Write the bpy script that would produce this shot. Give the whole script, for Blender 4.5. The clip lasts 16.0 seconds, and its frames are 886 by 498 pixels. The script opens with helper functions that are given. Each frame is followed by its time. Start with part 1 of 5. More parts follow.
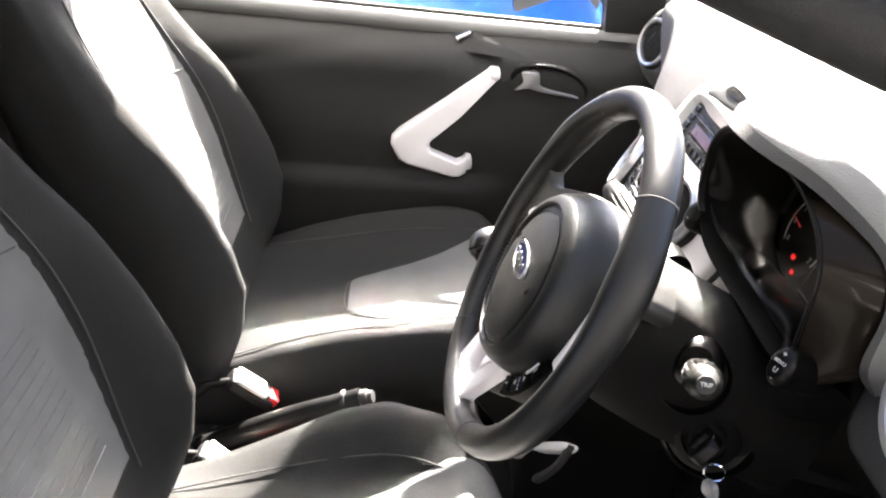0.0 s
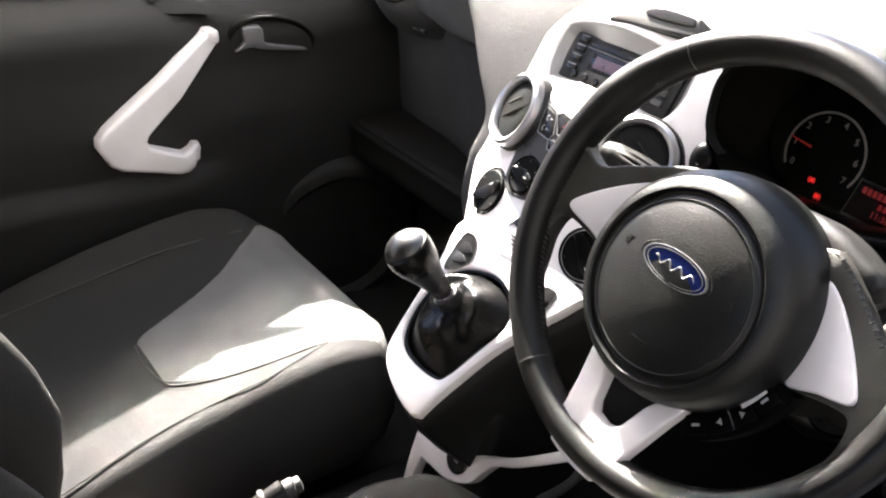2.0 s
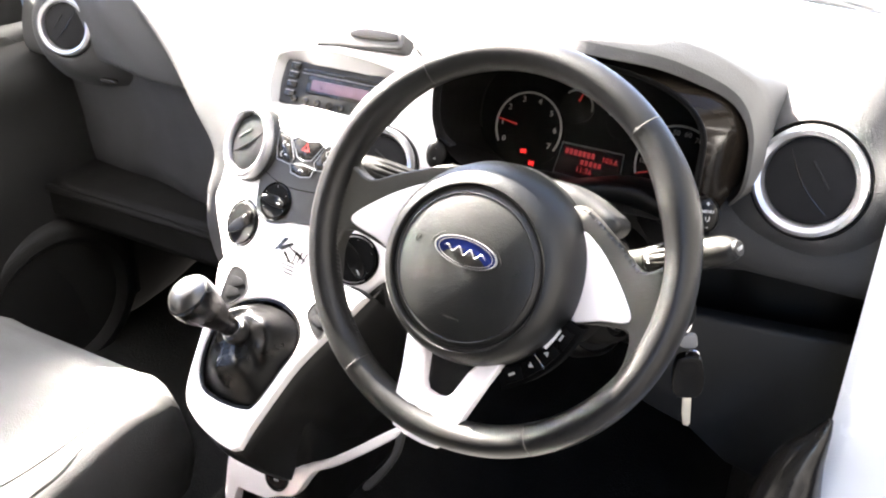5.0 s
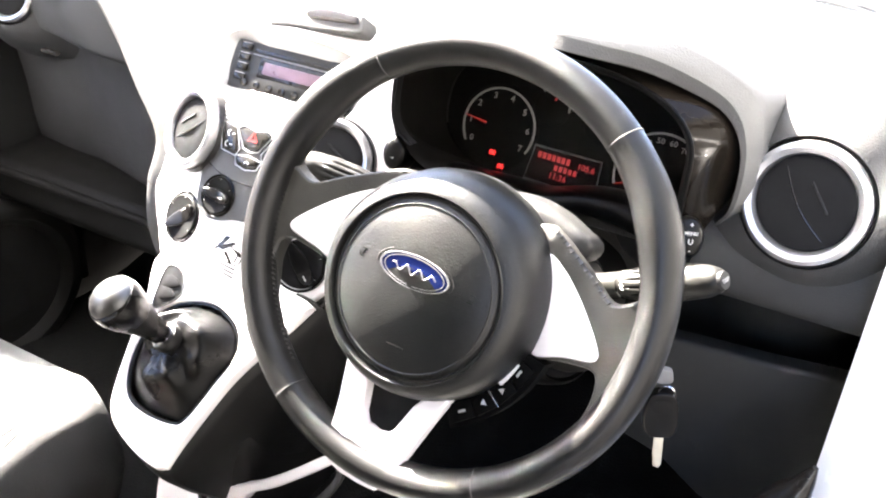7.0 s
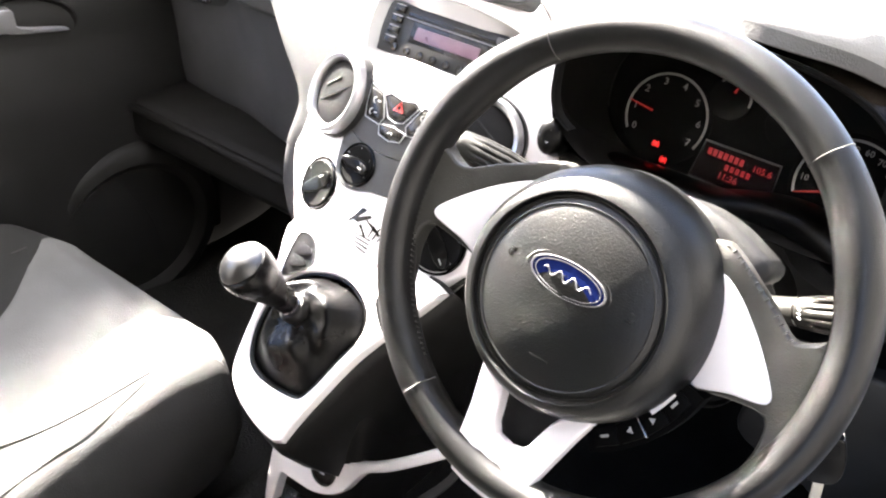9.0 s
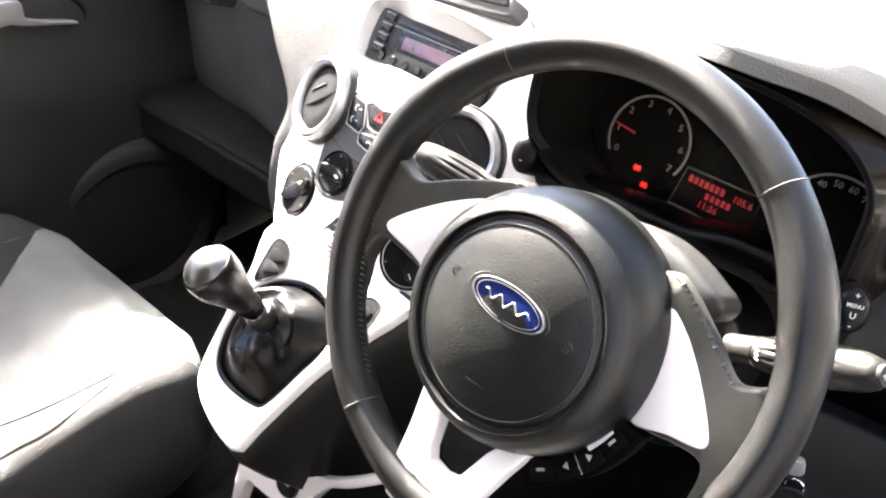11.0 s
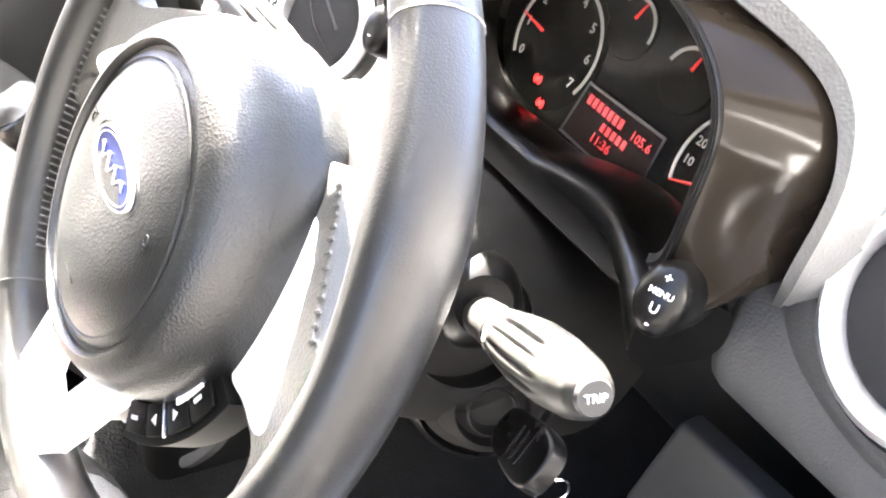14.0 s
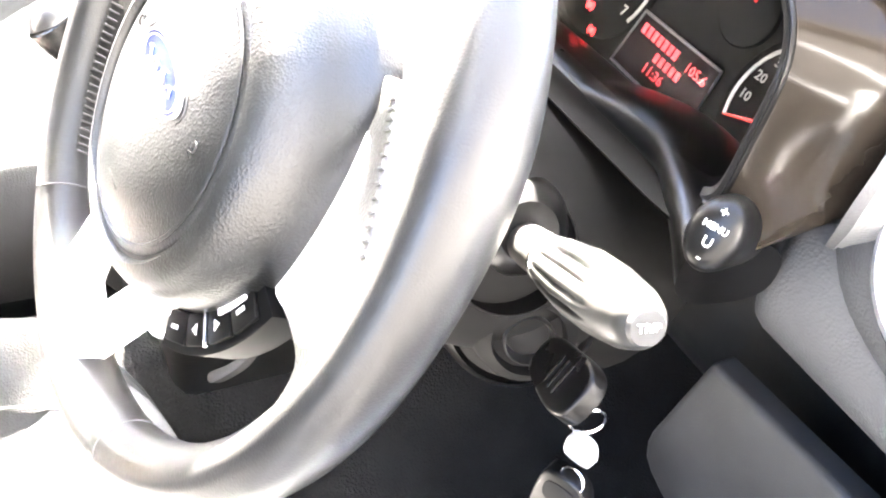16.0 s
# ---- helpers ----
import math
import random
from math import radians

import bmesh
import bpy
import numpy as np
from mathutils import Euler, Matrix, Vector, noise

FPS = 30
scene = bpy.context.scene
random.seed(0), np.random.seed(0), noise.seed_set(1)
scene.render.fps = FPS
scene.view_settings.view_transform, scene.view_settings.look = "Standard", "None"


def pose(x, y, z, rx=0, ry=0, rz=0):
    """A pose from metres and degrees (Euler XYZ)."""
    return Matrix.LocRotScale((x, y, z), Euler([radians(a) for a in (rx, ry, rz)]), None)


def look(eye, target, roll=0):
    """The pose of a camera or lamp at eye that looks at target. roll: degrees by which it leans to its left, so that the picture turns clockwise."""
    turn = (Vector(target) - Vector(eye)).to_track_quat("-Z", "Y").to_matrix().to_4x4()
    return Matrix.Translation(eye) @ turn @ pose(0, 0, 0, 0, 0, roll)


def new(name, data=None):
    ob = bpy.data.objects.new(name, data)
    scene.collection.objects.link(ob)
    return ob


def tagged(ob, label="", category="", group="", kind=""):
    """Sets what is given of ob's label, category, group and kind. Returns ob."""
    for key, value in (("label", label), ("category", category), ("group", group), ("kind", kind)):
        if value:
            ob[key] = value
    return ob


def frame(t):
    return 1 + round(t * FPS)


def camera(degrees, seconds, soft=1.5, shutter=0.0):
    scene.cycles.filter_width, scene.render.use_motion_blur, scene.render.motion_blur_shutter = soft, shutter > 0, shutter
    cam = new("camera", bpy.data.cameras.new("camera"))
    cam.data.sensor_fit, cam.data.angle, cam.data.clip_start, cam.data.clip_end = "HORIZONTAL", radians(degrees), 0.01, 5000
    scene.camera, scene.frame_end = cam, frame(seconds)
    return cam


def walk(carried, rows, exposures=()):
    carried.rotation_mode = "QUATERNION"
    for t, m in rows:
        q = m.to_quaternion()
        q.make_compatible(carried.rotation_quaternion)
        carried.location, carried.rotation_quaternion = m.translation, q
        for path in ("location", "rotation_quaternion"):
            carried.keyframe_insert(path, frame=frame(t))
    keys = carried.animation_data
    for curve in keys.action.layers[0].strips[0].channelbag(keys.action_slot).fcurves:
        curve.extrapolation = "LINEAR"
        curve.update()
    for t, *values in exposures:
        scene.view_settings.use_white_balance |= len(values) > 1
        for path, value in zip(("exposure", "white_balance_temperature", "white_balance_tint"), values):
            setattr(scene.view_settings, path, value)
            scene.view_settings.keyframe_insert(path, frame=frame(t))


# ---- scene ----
cam = camera(51.7, 16.0, soft=2.1)
PATH = [
    (0, (1.074, -0.135, 1.317), (-0.71, -0.029, 0.419), 4.3),
    (0.5, (0.975, -0.284, 1.287), (-0.762, 0.123, 0.382), 5.3),
    (1, (0.915, -0.454, 1.305), (-0.705, 0.261, 0.375), 6.1),
    (1.5, (0.813, -0.508, 1.275), (-0.693, 0.427, 0.349), 6.4),
    (2, (0.674, -0.507, 1.251), (-0.703, 0.578, 0.289), 4.8),
    (2.5, (0.624, -0.517, 1.255), (-0.64, 0.667, 0.254), 3.2),
    (3, (0.623, -0.554, 1.277), (-0.532, 0.737, 0.276), 2.0),
    (3.5, (0.635, -0.61, 1.298), (-0.409, 0.797, 0.332), 1.3),
    (4, (0.646, -0.651, 1.308), (-0.3, 0.843, 0.373), 0.7),
    (4.5, (0.646, -0.665, 1.306), (-0.235, 0.872, 0.378), 0.6),
    (5, (0.636, -0.633, 1.303), (-0.207, 0.919, 0.365), 1.2),
    (5.2, (0.629, -0.606, 1.298), (-0.188, 0.955, 0.35), 1.8),
    (7.3, (0.603, -0.518, 1.282), (-0.211, 1.023, 0.3), 4.7),
    (7.5, (0.594, -0.504, 1.28), (-0.261, 1.005, 0.283), 4.8),
    (8, (0.561, -0.484, 1.272), (-0.359, 0.952, 0.227), 5.1),
    (8.2, (0.553, -0.484, 1.272), (-0.387, 0.924, 0.207), 4.9),
    (10.3, (0.567, -0.492, 1.282), (-0.458, 0.861, 0.225), 5.7),
    (10.5, (0.575, -0.477, 1.279), (-0.462, 0.87, 0.226), 5.8),
    (11, (0.593, -0.426, 1.271), (-0.472, 0.9, 0.219), 6.9),
    (11.5, (0.647, -0.375, 1.265), (-0.488, 0.91, 0.235), 8.1),
    (12, (0.699, -0.311, 1.254), (-0.496, 0.933, 0.242), 11.2),
    (12.5, (0.71, -0.241, 1.228), (-0.529, 0.951, 0.207), 12.9),
    (13, (0.691, -0.15, 1.185), (-0.594, 0.935, 0.102), 12.1),
    (13.5, (0.684, -0.11, 1.164), (-0.624, 0.897, 0.035), 11.3),
    (14, (0.685, -0.093, 1.158), (-0.645, 0.869, 0.016), 10.7),
    (14.5, (0.69, -0.089, 1.148), (-0.623, 0.856, -0.028), 11.1),
    (15, (0.686, -0.083, 1.124), (-0.561, 0.827, -0.148), 12.5),
    (15.5, (0.682, -0.084, 1.11), (-0.519, 0.819, -0.21), 14.0),
    (16, (0.678, -0.101, 1.147), (-0.589, 0.798, -0.113), 13.2),
]
walk(cam, [(t, look(eye, target, roll)) for t, eye, target, roll in PATH], [(0, 4.71, 6750, 12), (0.5, 4.81, 6750, 12), (1, 4.61, 6750, 12), (2, 4.08, 6750, 12), (2.5, 4.18, 6750, 12), (3, 4.48, 6750, 12), (4, 5.06, 6750, 12), (5, 5.42, 6750, 12), (7.5, 5.84, 6750, 12), (8, 5.46, 6750, 12), (11, 5.33, 6750, 12), (12.5, 5.82, 6750, 12), (13, 6.38, 6750, 12), (13.5, 7.11, 6750, 12), (14.5, 7.46, 6750, 12), (15, 7.75, 6750, 12), (16, 8.38, 6750, 12)])

# ---- light ----
SUN = Vector((-1.26, 0.39, 1.0)).normalized()
world = bpy.data.worlds.new("sky")
scene.world = world
world.use_nodes = True
wn = world.node_tree
sky = wn.nodes.new("ShaderNodeTexSky")
sky.sky_type, sky.sun_disc = "NISHITA", False
sky.air_density, sky.dust_density = 0.4, 0.3
sky.sun_elevation = math.asin(SUN.z)
sky.sun_rotation = math.atan2(SUN.x, SUN.y)
wn.nodes["Background"].inputs["Strength"].default_value = 0.05
wn.links.new(sky.outputs["Color"], wn.nodes["Background"].inputs["Color"])
sun = new("sun", bpy.data.lights.new("sun", "SUN"))
sun.data.energy, sun.data.angle, sun.data.color = 5.0, radians(0.6), (1.0, 0.95, 0.88)
sun.matrix_world = look(SUN * 20, (0, 0, 0))


# ---- materials ----
def material(name, colour, rough, metal=0.0, grain=0.0, grain_size=0.0008, mottle=0.12, mottle_size=0.06, coat=0.0, stretch=None, emit=None, spec=0.5):
    """A procedural surface: fine relief of grain_size metres, and slow changes of tone and gloss."""
    m = bpy.data.materials.new(name)
    m.use_nodes = True
    t, b = m.node_tree, m.node_tree.nodes["Principled BSDF"]
    b.inputs["Roughness"].default_value, b.inputs["Metallic"].default_value = rough, metal
    b.inputs["Coat Weight"].default_value, b.inputs["Coat Roughness"].default_value = coat, 0.08
    b.inputs["Specular IOR Level"].default_value = spec
    pos = t.nodes.new("ShaderNodeNewGeometry")
    slow = t.nodes.new("ShaderNodeTexNoise")
    slow.inputs["Scale"].default_value, slow.inputs["Detail"].default_value = 1 / mottle_size, 5
    t.links.new(pos.outputs["Position"], slow.inputs["Vector"])
    ramp = t.nodes.new("ShaderNodeMapRange")
    ramp.inputs["From Min"].default_value, ramp.inputs["From Max"].default_value = 0.3, 0.7
    ramp.inputs["To Min"].default_value, ramp.inputs["To Max"].default_value = 1 - mottle, 1 + mottle
    t.links.new(slow.outputs["Fac"], ramp.inputs["Value"])
    mix = t.nodes.new("ShaderNodeVectorMath")
    mix.operation = "SCALE"
    mix.inputs[0].default_value = colour[:3]
    t.links.new(ramp.outputs["Result"], mix.inputs["Scale"])
    t.links.new(mix.outputs["Vector"], b.inputs["Base Color"])
    gloss = t.nodes.new("ShaderNodeMapRange")
    gloss.inputs["From Min"].default_value, gloss.inputs["From Max"].default_value = 0.3, 0.7
    gloss.inputs["To Min"].default_value, gloss.inputs["To Max"].default_value = rough * 0.88, min(1.0, rough * 1.12)
    t.links.new(slow.outputs["Fac"], gloss.inputs["Value"])
    t.links.new(gloss.outputs["Result"], b.inputs["Roughness"])
    if grain:
        if stretch:
            scale = t.nodes.new("ShaderNodeMapping")
            scale.inputs["Scale"].default_value = stretch
            t.links.new(pos.outputs["Position"], scale.inputs["Vector"])
            source = scale.outputs["Vector"]
        else:
            source = pos.outputs["Position"]
        fine = t.nodes.new("ShaderNodeTexVoronoi")
        fine.inputs["Scale"].default_value = 1 / grain_size
        t.links.new(source, fine.inputs["Vector"])
        bump = t.nodes.new("ShaderNodeBump")
        bump.inputs["Strength"].default_value, bump.inputs["Distance"].default_value = grain, grain_size * 0.4
        t.links.new(fine.outputs["Distance"], bump.inputs["Height"])
        t.links.new(bump.outputs["Normal"], b.inputs["Normal"])
    if emit:
        b.inputs["Emission Color"].default_value = (*emit[:3], 1)
        b.inputs["Emission Strength"].default_value = emit[3]
    return m


def glass_material(name, tint):
    m = bpy.data.materials.new(name)
    m.use_nodes = True
    b = m.node_tree.nodes["Principled BSDF"]
    b.inputs["Base Color"].default_value = (*tint, 1)
    b.inputs["Transmission Weight"].default_value = 1.0
    b.inputs["Roughness"].default_value = 0.02
    b.inputs["IOR"].default_value = 1.05
    return m


def lens_material(name, tint):
    """A thin clear sheet that gleams at low angles."""
    m = bpy.data.materials.new(name)
    m.use_nodes = True
    t = m.node_tree
    t.nodes.remove(t.nodes["Principled BSDF"])
    clear, gloss = t.nodes.new("ShaderNodeBsdfTransparent"), t.nodes.new("ShaderNodeBsdfGlossy")
    clear.inputs["Color"].default_value = (*tint, 1)
    gloss.inputs["Roughness"].default_value = 0.04
    edge, mix = t.nodes.new("ShaderNodeFresnel"), t.nodes.new("ShaderNodeMixShader")
    edge.inputs["IOR"].default_value = 1.05
    t.links.new(edge.outputs["Fac"], mix.inputs["Fac"])
    t.links.new(clear.outputs["BSDF"], mix.inputs[1])
    t.links.new(gloss.outputs["BSDF"], mix.inputs[2])
    t.links.new(mix.outputs["Shader"], t.nodes["Material Output"].inputs["Surface"])
    return m


LEATHER = material("black_leather", (0.0045, 0.0044, 0.0044), 0.37, grain=0.2, grain_size=0.0009, mottle=0.25, spec=0.32)
# Spoke leather: wear, plus a paler tone that paints in its sunlight.
LEATHER_WORN_LIT = material("sunlit_worn_leather", (0.026, 0.0254, 0.0230), 0.36, grain=0.4, grain_size=0.0012, mottle=0.3, spec=0.35)
PAD = material("grained_black_plastic", (0.0030, 0.0032, 0.0031), 0.36, grain=0.36, grain_size=0.0012, mottle=0.2, spec=0.38)
SOFT_BLACK = material("matt_black_plastic", (0.0045, 0.0044, 0.0044), 0.5, grain=0.25, grain_size=0.0010, spec=0.3)
GLOSS_BLACK = material("gloss_black_plastic", (0.010, 0.009, 0.008), 0.2, mottle=0.3, spec=0.35)
HOUSING = material("gloss_dark_brown_plastic", (0.0058, 0.0046, 0.0035), 0.13, mottle=0.25, mottle_size=0.03, spec=0.10)
INNER_BLACK = material("matt_inner_black", (0.0035, 0.0034, 0.0033), 0.7, mottle=0.2, spec=0.1)
BOOT = material("soft_boot_leather", (0.0016, 0.0015, 0.0015), 0.28, grain=0.3, grain_size=0.0012, mottle=0.3, spec=0.20)
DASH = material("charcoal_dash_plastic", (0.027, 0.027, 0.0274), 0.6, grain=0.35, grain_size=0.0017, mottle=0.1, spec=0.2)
BRICK = material("brown_brick", (0.16, 0.125, 0.10), 0.9, grain=0.6, grain_size=0.02, mottle=0.3, mottle_size=0.3)
# Dark grey for the added wall that limits fill light from the right.
BLOCK_GREY = material("light_block_grey", (0.045, 0.044, 0.042), 0.9, grain=0.6, grain_size=0.02, mottle=0.3, mottle_size=0.5)
CHARCOAL = material("charcoal_control_plastic", (0.015, 0.015, 0.016), 0.55, grain=0.4, grain_size=0.0012, mottle=0.08)
KNEE_GREY = material("dark_grey_knee_plastic", (0.0090, 0.0091, 0.0096), 0.6, grain=0.2, grain_size=0.0014, mottle=0.1)
# Trim silver, darkened so the colour carries the shade of the radio recess.
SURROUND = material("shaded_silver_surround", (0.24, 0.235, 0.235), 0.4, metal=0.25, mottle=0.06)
# The charcoal dash plastic again, made paler to paint in sunlight from above.
DASH_SUNLIT = material("sunlit_dash_plastic", (0.070, 0.070, 0.069), 0.55, grain=0.4, grain_size=0.0016, mottle=0.08)
DARK_TRIM = material("dark_door_plastic", (0.0085, 0.0084, 0.0083), 0.6, grain=0.3, grain_size=0.0014, spec=0.2)
SILVER = material("satin_silver_paint", (0.62, 0.60, 0.61), 0.38, metal=0.25, mottle=0.05)
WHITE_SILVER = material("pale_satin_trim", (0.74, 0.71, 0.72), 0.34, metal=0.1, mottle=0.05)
CHROME = material("satin_chrome", (0.75, 0.75, 0.77), 0.2, metal=1.0, mottle=0.06)
SATIN = material("satin_silver_cap", (0.11, 0.11, 0.112), 0.38, metal=1.0, mottle=0.12)
RING = material("satin_silver_ring", (0.46, 0.46, 0.47), 0.34, metal=0.9, mottle=0.06)
STALK = material("warm_grey_satin_metal_paint", (0.0075, 0.0073, 0.0064), 0.45, metal=0.15, mottle=0.08, spec=0.22)
TRIP_GREY = material("smooth_grey_button", (0.012, 0.012, 0.0122), 0.5, mottle=0.05, spec=0.2)
POLISHED = material("polished_black_plastic", (0.0018, 0.0018, 0.0018), 0.14, mottle=0.2, spec=0.22)
LIP_BLACK = material("deep_matt_black_plastic", (0.0013, 0.0013, 0.0013), 0.55, mottle=0.2, spec=0.06)
CHIN = material("satin_black_plastic", (0.0015, 0.0014, 0.0014), 0.30, mottle=0.15, spec=0.14)
FLAP = material("dark_grey_flap_plastic", (0.0115, 0.0115, 0.012), 0.9, grain=0.1, grain_size=0.0012, mottle=0.1, spec=0.0)
CLOTH = material("charcoal_seat_cloth", (0.0135, 0.0135, 0.0134), 0.95, grain=0.5, grain_size=0.0016, mottle=0.15, spec=0.15)
CLOTH_LIGHT = material("pale_grey_seat_cloth", (0.088, 0.088, 0.087), 0.95, grain=0.5, grain_size=0.0018, mottle=0.12, spec=0.15)
CARPET = material("black_carpet", (0.009, 0.009, 0.009), 1.0, grain=0.9, grain_size=0.003, mottle=0.3, spec=0.1)
HEADLINER = material("pale_headliner_cloth", (0.55, 0.54, 0.52), 0.95, grain=0.3, grain_size=0.002, mottle=0.05, spec=0.1)
BODY_WHITE = material("white_body_paint", (0.78, 0.78, 0.78), 0.25, mottle=0.03, coat=0.6)
BODY_BLUE = material("blue_body_paint", (0.012, 0.10, 0.50), 0.25, metal=0.2, mottle=0.1, coat=0.8)
EMBLEM_BLUE = material("blue_enamel", (0.004, 0.009, 0.055), 0.35, mottle=0.1, spec=0.06)
EMBLEM_SILVER = material("silver_emblem_metal", (0.22, 0.22, 0.23), 0.35, metal=0.6, mottle=0.08)
FRAME_GREY = material("silver_grey_display_edge", (0.17, 0.17, 0.18), 0.4, metal=0.4, mottle=0.08)
WHITE_PRINT = material("white_print", (0.36, 0.36, 0.355), 0.5, mottle=0.05)
RED_PRINT = material("red_print", (0.28, 0.02, 0.02), 0.4, mottle=0.05, emit=(1.0, 0.05, 0.03, 0.006))
RED_LAMP = material("red_warning_light", (0.5, 0.02, 0.02), 0.4, emit=(1.0, 0.03, 0.03, 0.06))
RED_LCD = material("red_lcd_segments", (0.06, 0.007, 0.009), 0.4, emit=(1.0, 0.05, 0.07, 0.010))
LCD_BACK = material("dark_red_lcd_glass", (0.007, 0.0025, 0.0025), 0.45, mottle=0.2, spec=0.12)
RADIO_LCD = material("mauve_radio_display", (0.045, 0.027, 0.037), 0.3, mottle=0.35, mottle_size=0.02, emit=(0.5, 0.27, 0.40, 0.006))
RED_PLASTIC = material("red_buckle_plastic", (0.55, 0.03, 0.03), 0.35, mottle=0.08)
BUCKLE = material("ivory_buckle_plastic", (0.62, 0.60, 0.56), 0.4, mottle=0.06)
BRASS = material("pale_brass_key", (0.50, 0.48, 0.42), 0.3, metal=0.9, mottle=0.15)
CONCRETE = material("worn_grey_tarmac", (0.075, 0.073, 0.07), 0.9, grain=0.6, grain_size=0.006, mottle=0.15, mottle_size=0.8)
LENS = lens_material("smoked_dial_cover", (0.84, 0.83, 0.82))
GLASS = glass_material("clear_window_glass", (0.97, 0.985, 0.98))
RUBBER = material("black_rubber_seal", (0.006, 0.006, 0.006), 0.7, mottle=0.15)
CLEAR_TAG = material("frosted_clear_plastic", (0.14, 0.14, 0.14), 0.3, mottle=0.1)
SEAM = material("dark_seat_thread", (0.03, 0.03, 0.029), 0.9, mottle=0.1)
THREAD = material("grey_leather_thread", (0.032, 0.032, 0.031), 0.8, mottle=0.1)


# ---- builders ----
BUILT_IN_PLACE = set()


def thing(name, at=(0, 0, 0), label="", category="", group="", kind="", m=None):
    """An Empty. Its parts are given in world metres, or, with a pose m, in the metres of that pose."""
    ob = new(name)
    ob.empty_display_size = 0.05
    ob.matrix_basis = m if m is not None else Matrix.Translation(at)
    if m is None:
        BUILT_IN_PLACE.add(ob)
    return tagged(ob, label, category, group, kind)


def part(name, bm, mat, parent=None, label="", smooth=40):
    root = parent
    while root is not None and root.parent is not None:
        root = root.parent
    if root is not None and root in BUILT_IN_PLACE:
        bm.transform(root.matrix_basis.inverted())
    bmesh.ops.recalc_face_normals(bm, faces=bm.faces)
    me = bpy.data.meshes.new(name)
    bm.to_mesh(me)
    bm.free()
    me.materials.append(mat)
    me.shade_smooth()
    me.set_sharp_from_angle(angle=radians(smooth))
    ob = new(name, me)
    ob.parent = parent
    if label:
        ob["label"] = label
    return ob


def setting(name, bm, mat, label, category, smooth=40):
    ob = part(name, bm, mat, None, label, smooth)
    return tagged(ob, label, category, kind="structure")


def bevelled(bm, width, steps=2, angle=30):
    if width:
        edges = [e for e in bm.edges if len(e.link_faces) == 2 and e.calc_face_angle(0) > radians(angle)]
        bmesh.ops.bevel(bm, geom=edges, offset=width, segments=steps, profile=0.5, affect="EDGES", clamp_overlap=True)
    return bm


def box(centre, size, bevel=0.003, m=None, steps=2):
    bm = bmesh.new()
    bmesh.ops.create_cube(bm, size=1)
    bm.transform(Matrix.Diagonal((*size, 1)))
    bevelled(bm, bevel, steps)
    bm.transform((m or Matrix.Identity(4)) @ Matrix.Translation(centre))
    return bm


def prism(outline, low, high, bevel=0.002, m=None, steps=2):
    """A plate with the given outline in x, y, from z = low to high; low and high may be functions of x, y."""
    bm = bmesh.new()
    rings = []
    for level in (low, high):
        rings.append([bm.verts.new((x, y, level(x, y) if callable(level) else level)) for x, y in outline])
    n = len(outline)
    for i in range(n):
        bm.faces.new((rings[0][i], rings[0][(i + 1) % n], rings[1][(i + 1) % n], rings[1][i]))
    bm.faces.new(rings[1])
    bm.faces.new(rings[0][::-1])
    bmesh.ops.recalc_face_normals(bm, faces=bm.faces)
    if bevel:
        rim = set(rings[1])
        edges = [e for e in bm.edges if e.verts[0] in rim and e.verts[1] in rim]
        bmesh.ops.bevel(bm, geom=edges, offset=bevel, segments=steps, profile=0.5, affect="EDGES", clamp_overlap=True)
    bmesh.ops.triangulate(bm, faces=[f for f in bm.faces if len(f.verts) > 4])
    if m is not None:
        bm.transform(m)
    return bm


def grid_mesh(rows, closed_u=False, closed_v=False, cap=False):
    """A sheet through rows of points. closed_u: each row is a ring. cap: close the first and last rows."""
    bm = bmesh.new()
    vs = [[bm.verts.new(p) for p in row] for row in rows]
    nu, nv = len(rows[0]), len(rows)
    for j in range(nv if closed_v else nv - 1):
        for i in range(nu if closed_u else nu - 1):
            a, b, c, d = vs[j][i], vs[j][(i + 1) % nu], vs[(j + 1) % nv][(i + 1) % nu], vs[(j + 1) % nv][i]
            bm.faces.new((a, b, c, d))
    if cap:
        bm.faces.new(vs[0][::-1])
        bm.faces.new(vs[-1])
    return bm


def thick(bm, depth):
    bmesh.ops.recalc_face_normals(bm, faces=bm.faces)
    bmesh.ops.solidify(bm, geom=bm.faces[:] + bm.edges[:] + bm.verts[:], thickness=depth)
    return bm


def lathe(profile, m=None, steps=40, squash=1.0, hoop=False):
    """Turns a profile of (radius, height) round z."""
    rows = []
    for r, h in profile:
        rows.append([(max(r, 1e-5) * math.cos(2 * math.pi * k / steps), squash * max(r, 1e-5) * math.sin(2 * math.pi * k / steps), h) for k in range(steps)])
    bm = grid_mesh(rows, closed_u=True, closed_v=hoop, cap=not hoop)
    bmesh.ops.remove_doubles(bm, verts=bm.verts, dist=2e-5)
    if m is not None:
        bm.transform(m)
    return bm


def curve_points(points, steps=6, closed=False):
    """A smooth (Catmull-Rom) line through the points."""
    p = [Vector(q) for q in points]
    n, out = len(p), []
    for i in range(n if closed else n - 1):
        a, b = p[i], p[(i + 1) % n]
        before = p[i - 1] if closed or i else a * 2 - b
        after = p[(i + 2) % n] if closed or i + 2 < n else b * 2 - a
        for k in range(steps):
            t = k / steps
            out.append(0.5 * (2 * a + (b - before) * t + (2 * before - 5 * a + 4 * b - after) * t * t + (3 * a - before - 3 * b + after) * t**3))
    return out if closed else out + [p[-1]]


def smooth_outline(points, steps=5):
    return [(q.x, q.y) for q in curve_points([(x, y, 0) for x, y in points], steps, True)]


